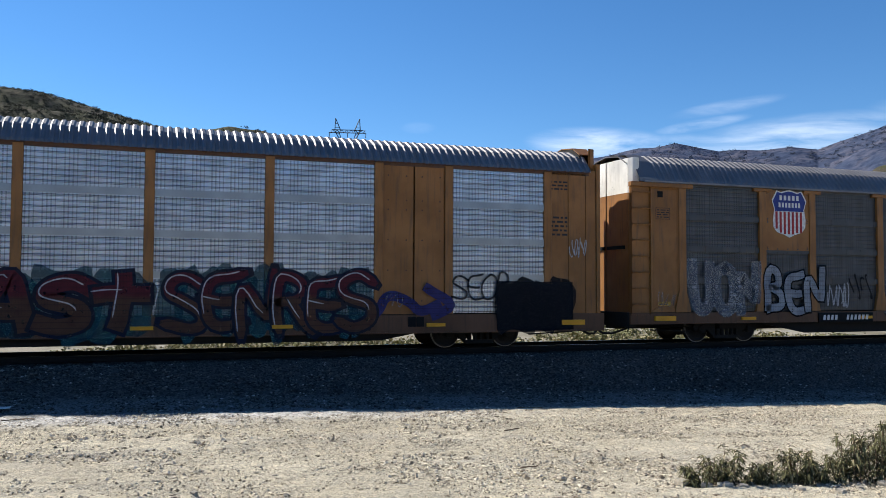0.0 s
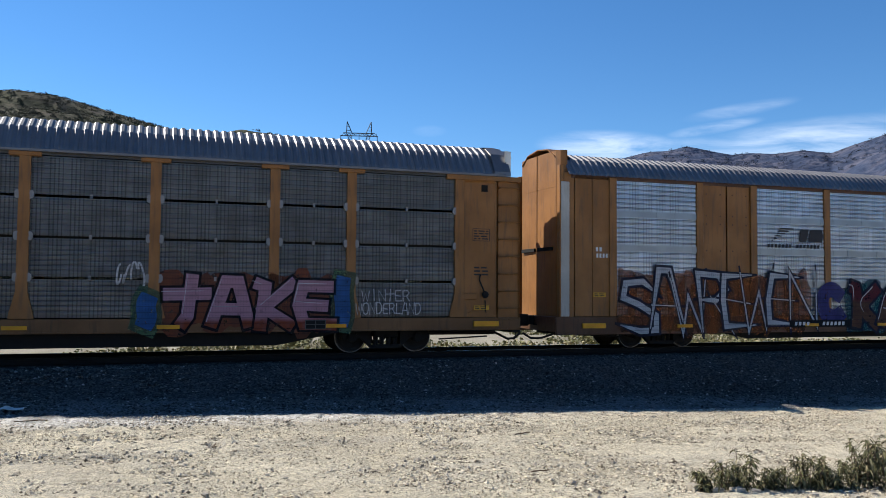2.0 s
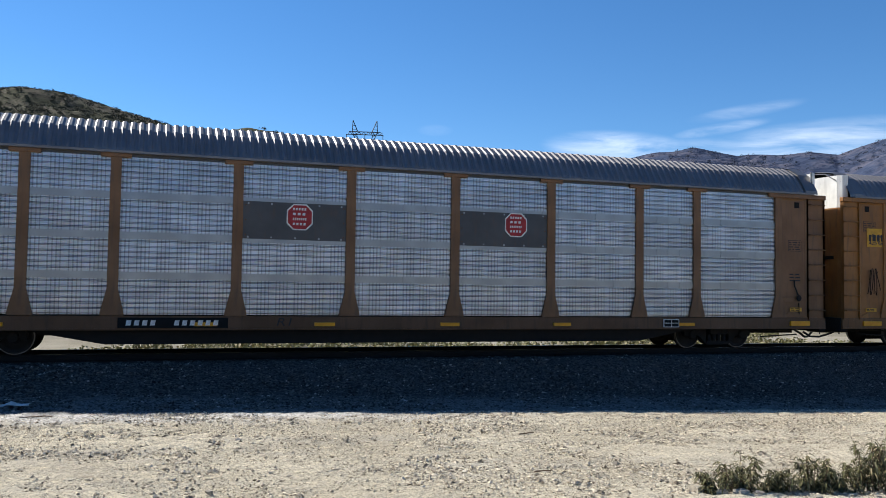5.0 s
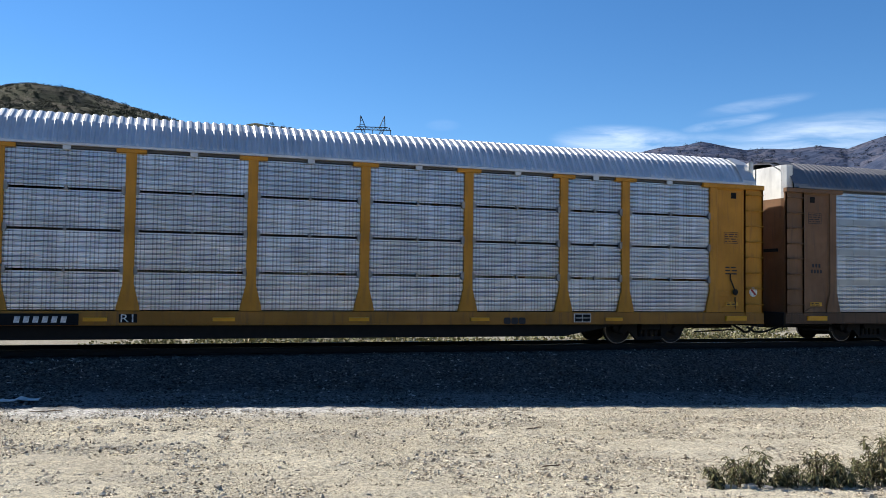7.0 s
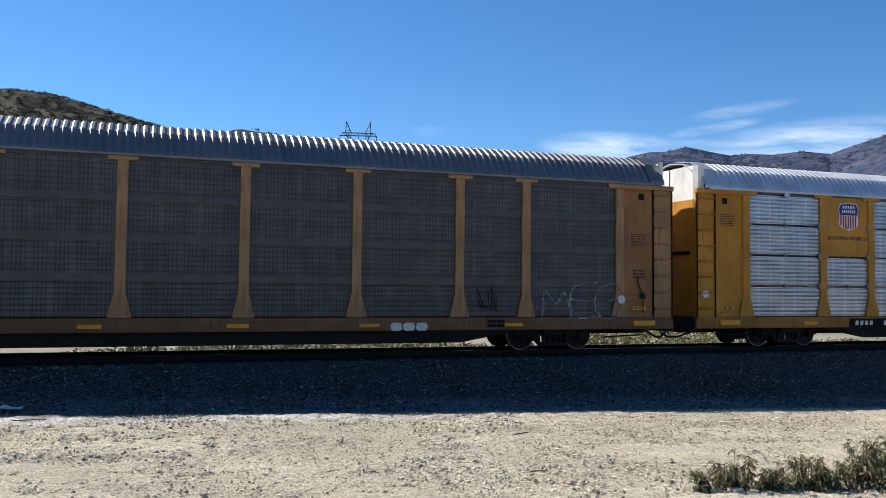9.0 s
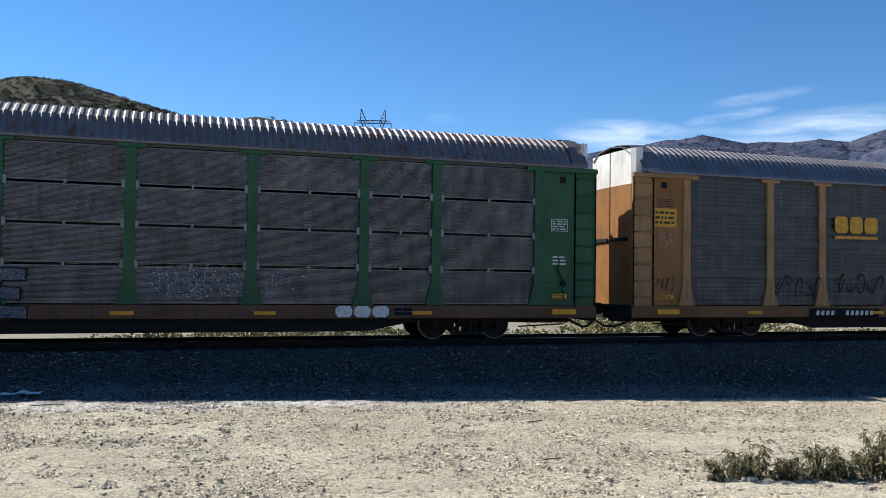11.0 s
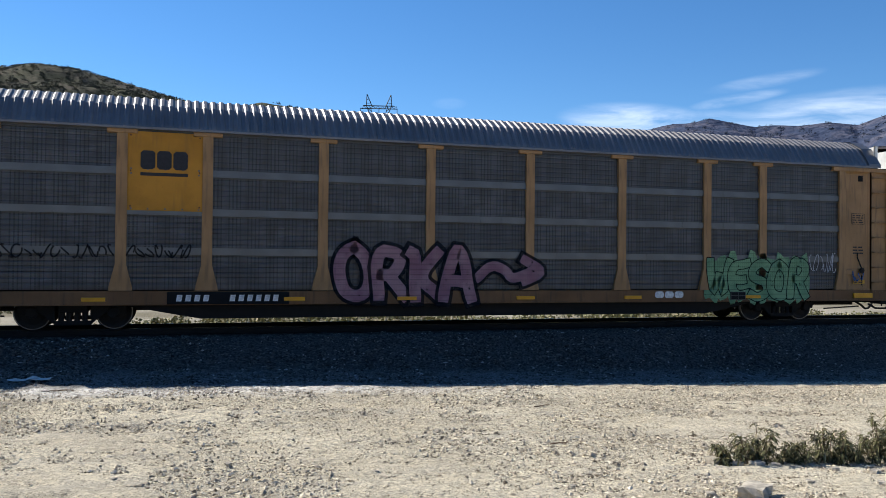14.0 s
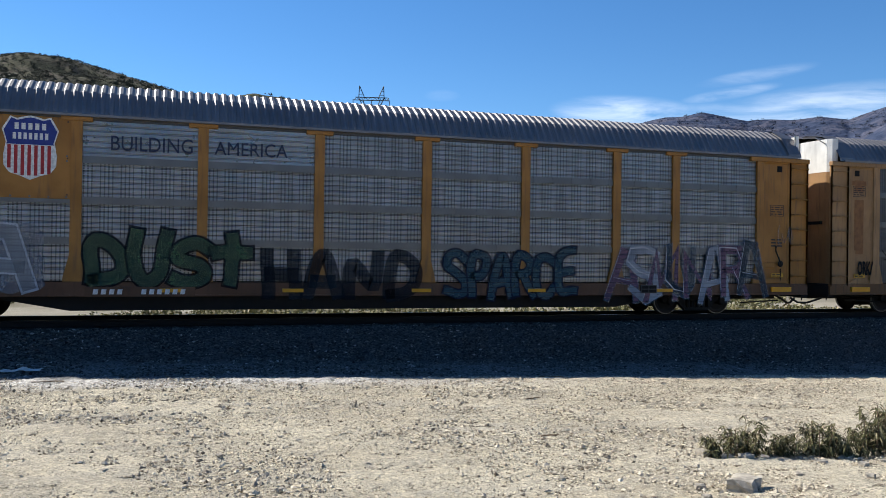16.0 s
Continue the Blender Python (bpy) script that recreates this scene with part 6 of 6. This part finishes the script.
def shrub(x, y, height, spread_, stems, seed, label):
    """Upright stems, each ending in a tuft of long drooping leaves."""
    r = random.Random(seed)
    root = tagged(new("shrub"), label, "shrub", "shrubs beside the gravel road")
    root.matrix_basis = pose(x, y, ground_at(x, y) - 0.02)
    verts, faces = [], []

    def leaf(p, out, l, w, droop):
        side = out.cross(Vector((0, 0, 1))).normalized()
        a = p + out * l * 0.35 + Vector((0, 0, l * 0.10))
        b = p + out * l * 0.75 - Vector((0, 0, l * droop * 0.4))
        tip = p + out * l - Vector((0, 0, l * droop))
        o = len(verts)
        verts.extend([p, a - side * w, a + Vector((0, 0, -w * 0.5)), a + side * w, b - side * w * 0.8, b + Vector((0, 0, -w * 0.4)), b + side * w * 0.8, tip])
        faces.extend([(o, o + 1, o + 2), (o, o + 2, o + 3), (o + 1, o + 4, o + 5, o + 2), (o + 2, o + 5, o + 6, o + 3), (o + 4, o + 7, o + 5), (o + 5, o + 7, o + 6)])

    for _ in range(stems):
        a = r.uniform(0, 6.28)
        base = Vector((math.cos(a), math.sin(a), 0)) * r.uniform(0, spread_ * 0.85)
        lean = Vector((math.cos(a), math.sin(a), 0)) * spread_ * r.uniform(0.1, 0.6)
        h = height * r.uniform(0.2, 0.98)
        pts = [base + lean * (k / 5) ** 1.5 + Vector((0, 0, h * k / 5)) + Vector((r.uniform(-1, 1), r.uniform(-1, 1), 0)) * 0.012 for k in range(6)]
        bm = bmesh.new()
        for p, q in zip(pts, pts[1:]):
            rod(bm, p, q, 0.0045, 4)
        part("stem", bm, STEM, root)
        for k in range(24):
            f = 1.0 - 0.85 * r.uniform(0, 1) ** 1.5
            i = min(4, int(f * 5))
            p = pts[i].lerp(pts[i + 1], f * 5 - i)
            b = r.uniform(0, 6.28)
            out = Vector((math.cos(b), math.sin(b), r.uniform(0.0, 0.9))).normalized()
            leaf(p, out, r.uniform(0.07, 0.15), r.uniform(0.008, 0.015), r.uniform(0.3, 1.1))
    tagged(part("leaves", mesh_of("leaves", verts, faces), LEAF, root), kind="stuff")
    return root


for x, y, h, s, n, seed in ((6.95, 8.85, 0.46, 0.30, 26, 1), (7.50, 8.80, 0.32, 0.24, 16, 2), (7.98, 8.72, 0.47, 0.24, 24, 3), (8.38, 8.70, 0.38, 0.24, 20, 4), (8.85, 8.62, 0.68, 0.28, 34, 5),
                            (9.30, 8.55, 0.82, 0.34, 38, 6), (9.85, 8.50, 0.75, 0.34, 28, 7), (6.55, 8.88, 0.26, 0.20, 12, 8)):
    shrub(x, y, h, s, n, seed, "low olive-green shrub with narrow drooping leaves on the gravel")

ROCK = Mat("pale_rock", (0.4, 0.37, 0.32), 0.9, 0, 0.2)
ROCK.color(ROCK.mix(ROCK.ramp(ROCK.noise(9, 6), 0.35, 0.65), (0.26, 0.235, 0.195), (0.48, 0.43, 0.345))).bump(ROCK.noise(28, 5), 0.5, 0.02)


def rock(x, y, sx, sy, sz, turn, seed, label="pale angular rock lying on the gravel"):
    r = random.Random(seed)
    bm = bmesh.new()
    bmesh.ops.create_cube(bm, size=1.0)
    bmesh.ops.subdivide_edges(bm, edges=bm.edges, cuts=2, use_grid_fill=True)
    for v in bm.verts:
        n = v.co.normalized()
        k = 0.80 + 0.2 * (v.co.length / 0.87)
        v.co = v.co * 0.72 + n * 0.18
        v.co += Vector((r.uniform(-1, 1), r.uniform(-1, 1), r.uniform(-1, 1))) * 0.085
        v.co = Vector((v.co.x * sx, v.co.y * sy, v.co.z * sz))
    ob = part("rock", bm, ROCK.m, at=pose(x, y, ground_at(x, y) + sz * 0.30, 0, 0, turn))
    return tagged(ob, label, "rock", "rocks by the road")


rock(5.55, 7.05, 0.34, 0.25, 0.16, 35, 1, "grey block of stone half sunk in the gravel")
for x, y, s, seed in ((6.42, 8.95, 0.17, 2), (6.60, 8.72, 0.13, 3), (6.80, 8.62, 0.16, 4), (7.02, 8.55, 0.12, 5), (6.25, 8.6, 0.07, 6), (7.6, 8.2, 0.09, 7), (7.9, 7.9, 0.11, 8), (8.4, 8.1, 0.08, 9),
                      (8.9, 8.2, 0.13, 10), (5.2, 7.3, 0.10, 11), (5.0, 6.9, 0.08, 12), (6.6, 7.5, 0.09, 13), (7.3, 7.2, 0.10, 14), (3.2, 7.6, 0.06, 15), (1.1, 8.4, 0.07, 16), (2.2, 9.3, 0.06, 17),
                      (0.6, 9.9, 0.07, 18), (1.6, 10.6, 0.06, 19), (-0.6, 9.4, 0.07, 20), (4.1, 8.2, 0.06, 21)):
    rock(x, y, s, s * 0.8, s * 0.62, seed * 47, seed)


def litter(x, y):
    """A crumpled piece of white plastic film."""
    r = random.Random(9)
    verts, faces = [], []
    for i in range(9):
        for j in range(5):
            verts.append((i * 0.09 - 0.36 + r.uniform(-0.03, 0.03), j * 0.06 - 0.12 + r.uniform(-0.03, 0.03), abs(r.gauss(0, 0.025)) + 0.02))
    for i in range(8):
        for j in range(4):
            faces.append((i * 5 + j, i * 5 + 5 + j, i * 5 + 6 + j, i * 5 + 1 + j))
    me = mesh_of("plastic_litter", verts, faces)
    ob = part("plastic_litter", me, plain("dusty_plastic", (0.62, 0.62, 0.60), 0.5), at=pose(x, y, ground_at(x, y) + 0.0))
    sol = ob.modifiers.new("thickness", "SOLIDIFY")
    sol.thickness = 0.006
    return tagged(ob, "crumpled white plastic sheet lying on the gravel", "litter")


litter(-2.52, 16.95)


def stick(x, y, l, turn, seed):
    r = random.Random(seed)
    bm = bmesh.new()
    p = [Vector((l * (k / 4 - 0.5), r.uniform(-0.02, 0.02), 0.015 + r.uniform(0, 0.01))) for k in range(5)]
    for a, b in zip(p, p[1:]):
        rod(bm, a, b, 0.010, 5)
    ob = part("stick", bm, STEM, at=pose(x, y, ground_at(x, y) + 0.008, 0, 0, turn))
    return tagged(ob, "dry brown stick lying on the gravel", "stick", "sticks on the road")


for x, y, l, t, k in ((-1.9, 15.6, 0.5, 5, 1), (0.9, 12.9, 0.3, 80, 2), (7.7, 16.0, 0.5, -20, 3), (6.1, 13.4, 0.35, 15, 4), (5.0, 10.4, 0.3, 12, 5)):
    stick(x, y, l, t, k)


def motions():
    spin = math.degrees(SPEED / 0.42)
    for car, order in CARS:
        walk(car, [(t, pose(X_FIRST - CAR * order + SLACK[order] + SPEED * t, YC, RAIL)) for t in (0.0, 4.0, 8.0, 12.0, 16.0)])
    for w, a in WHEELS:
        walk(w, [(k / FPS, pose(a, 0, 0.42, 0, (spin * k / FPS) % 360, 0)) for k in range(16 * FPS + 1)])


motions()
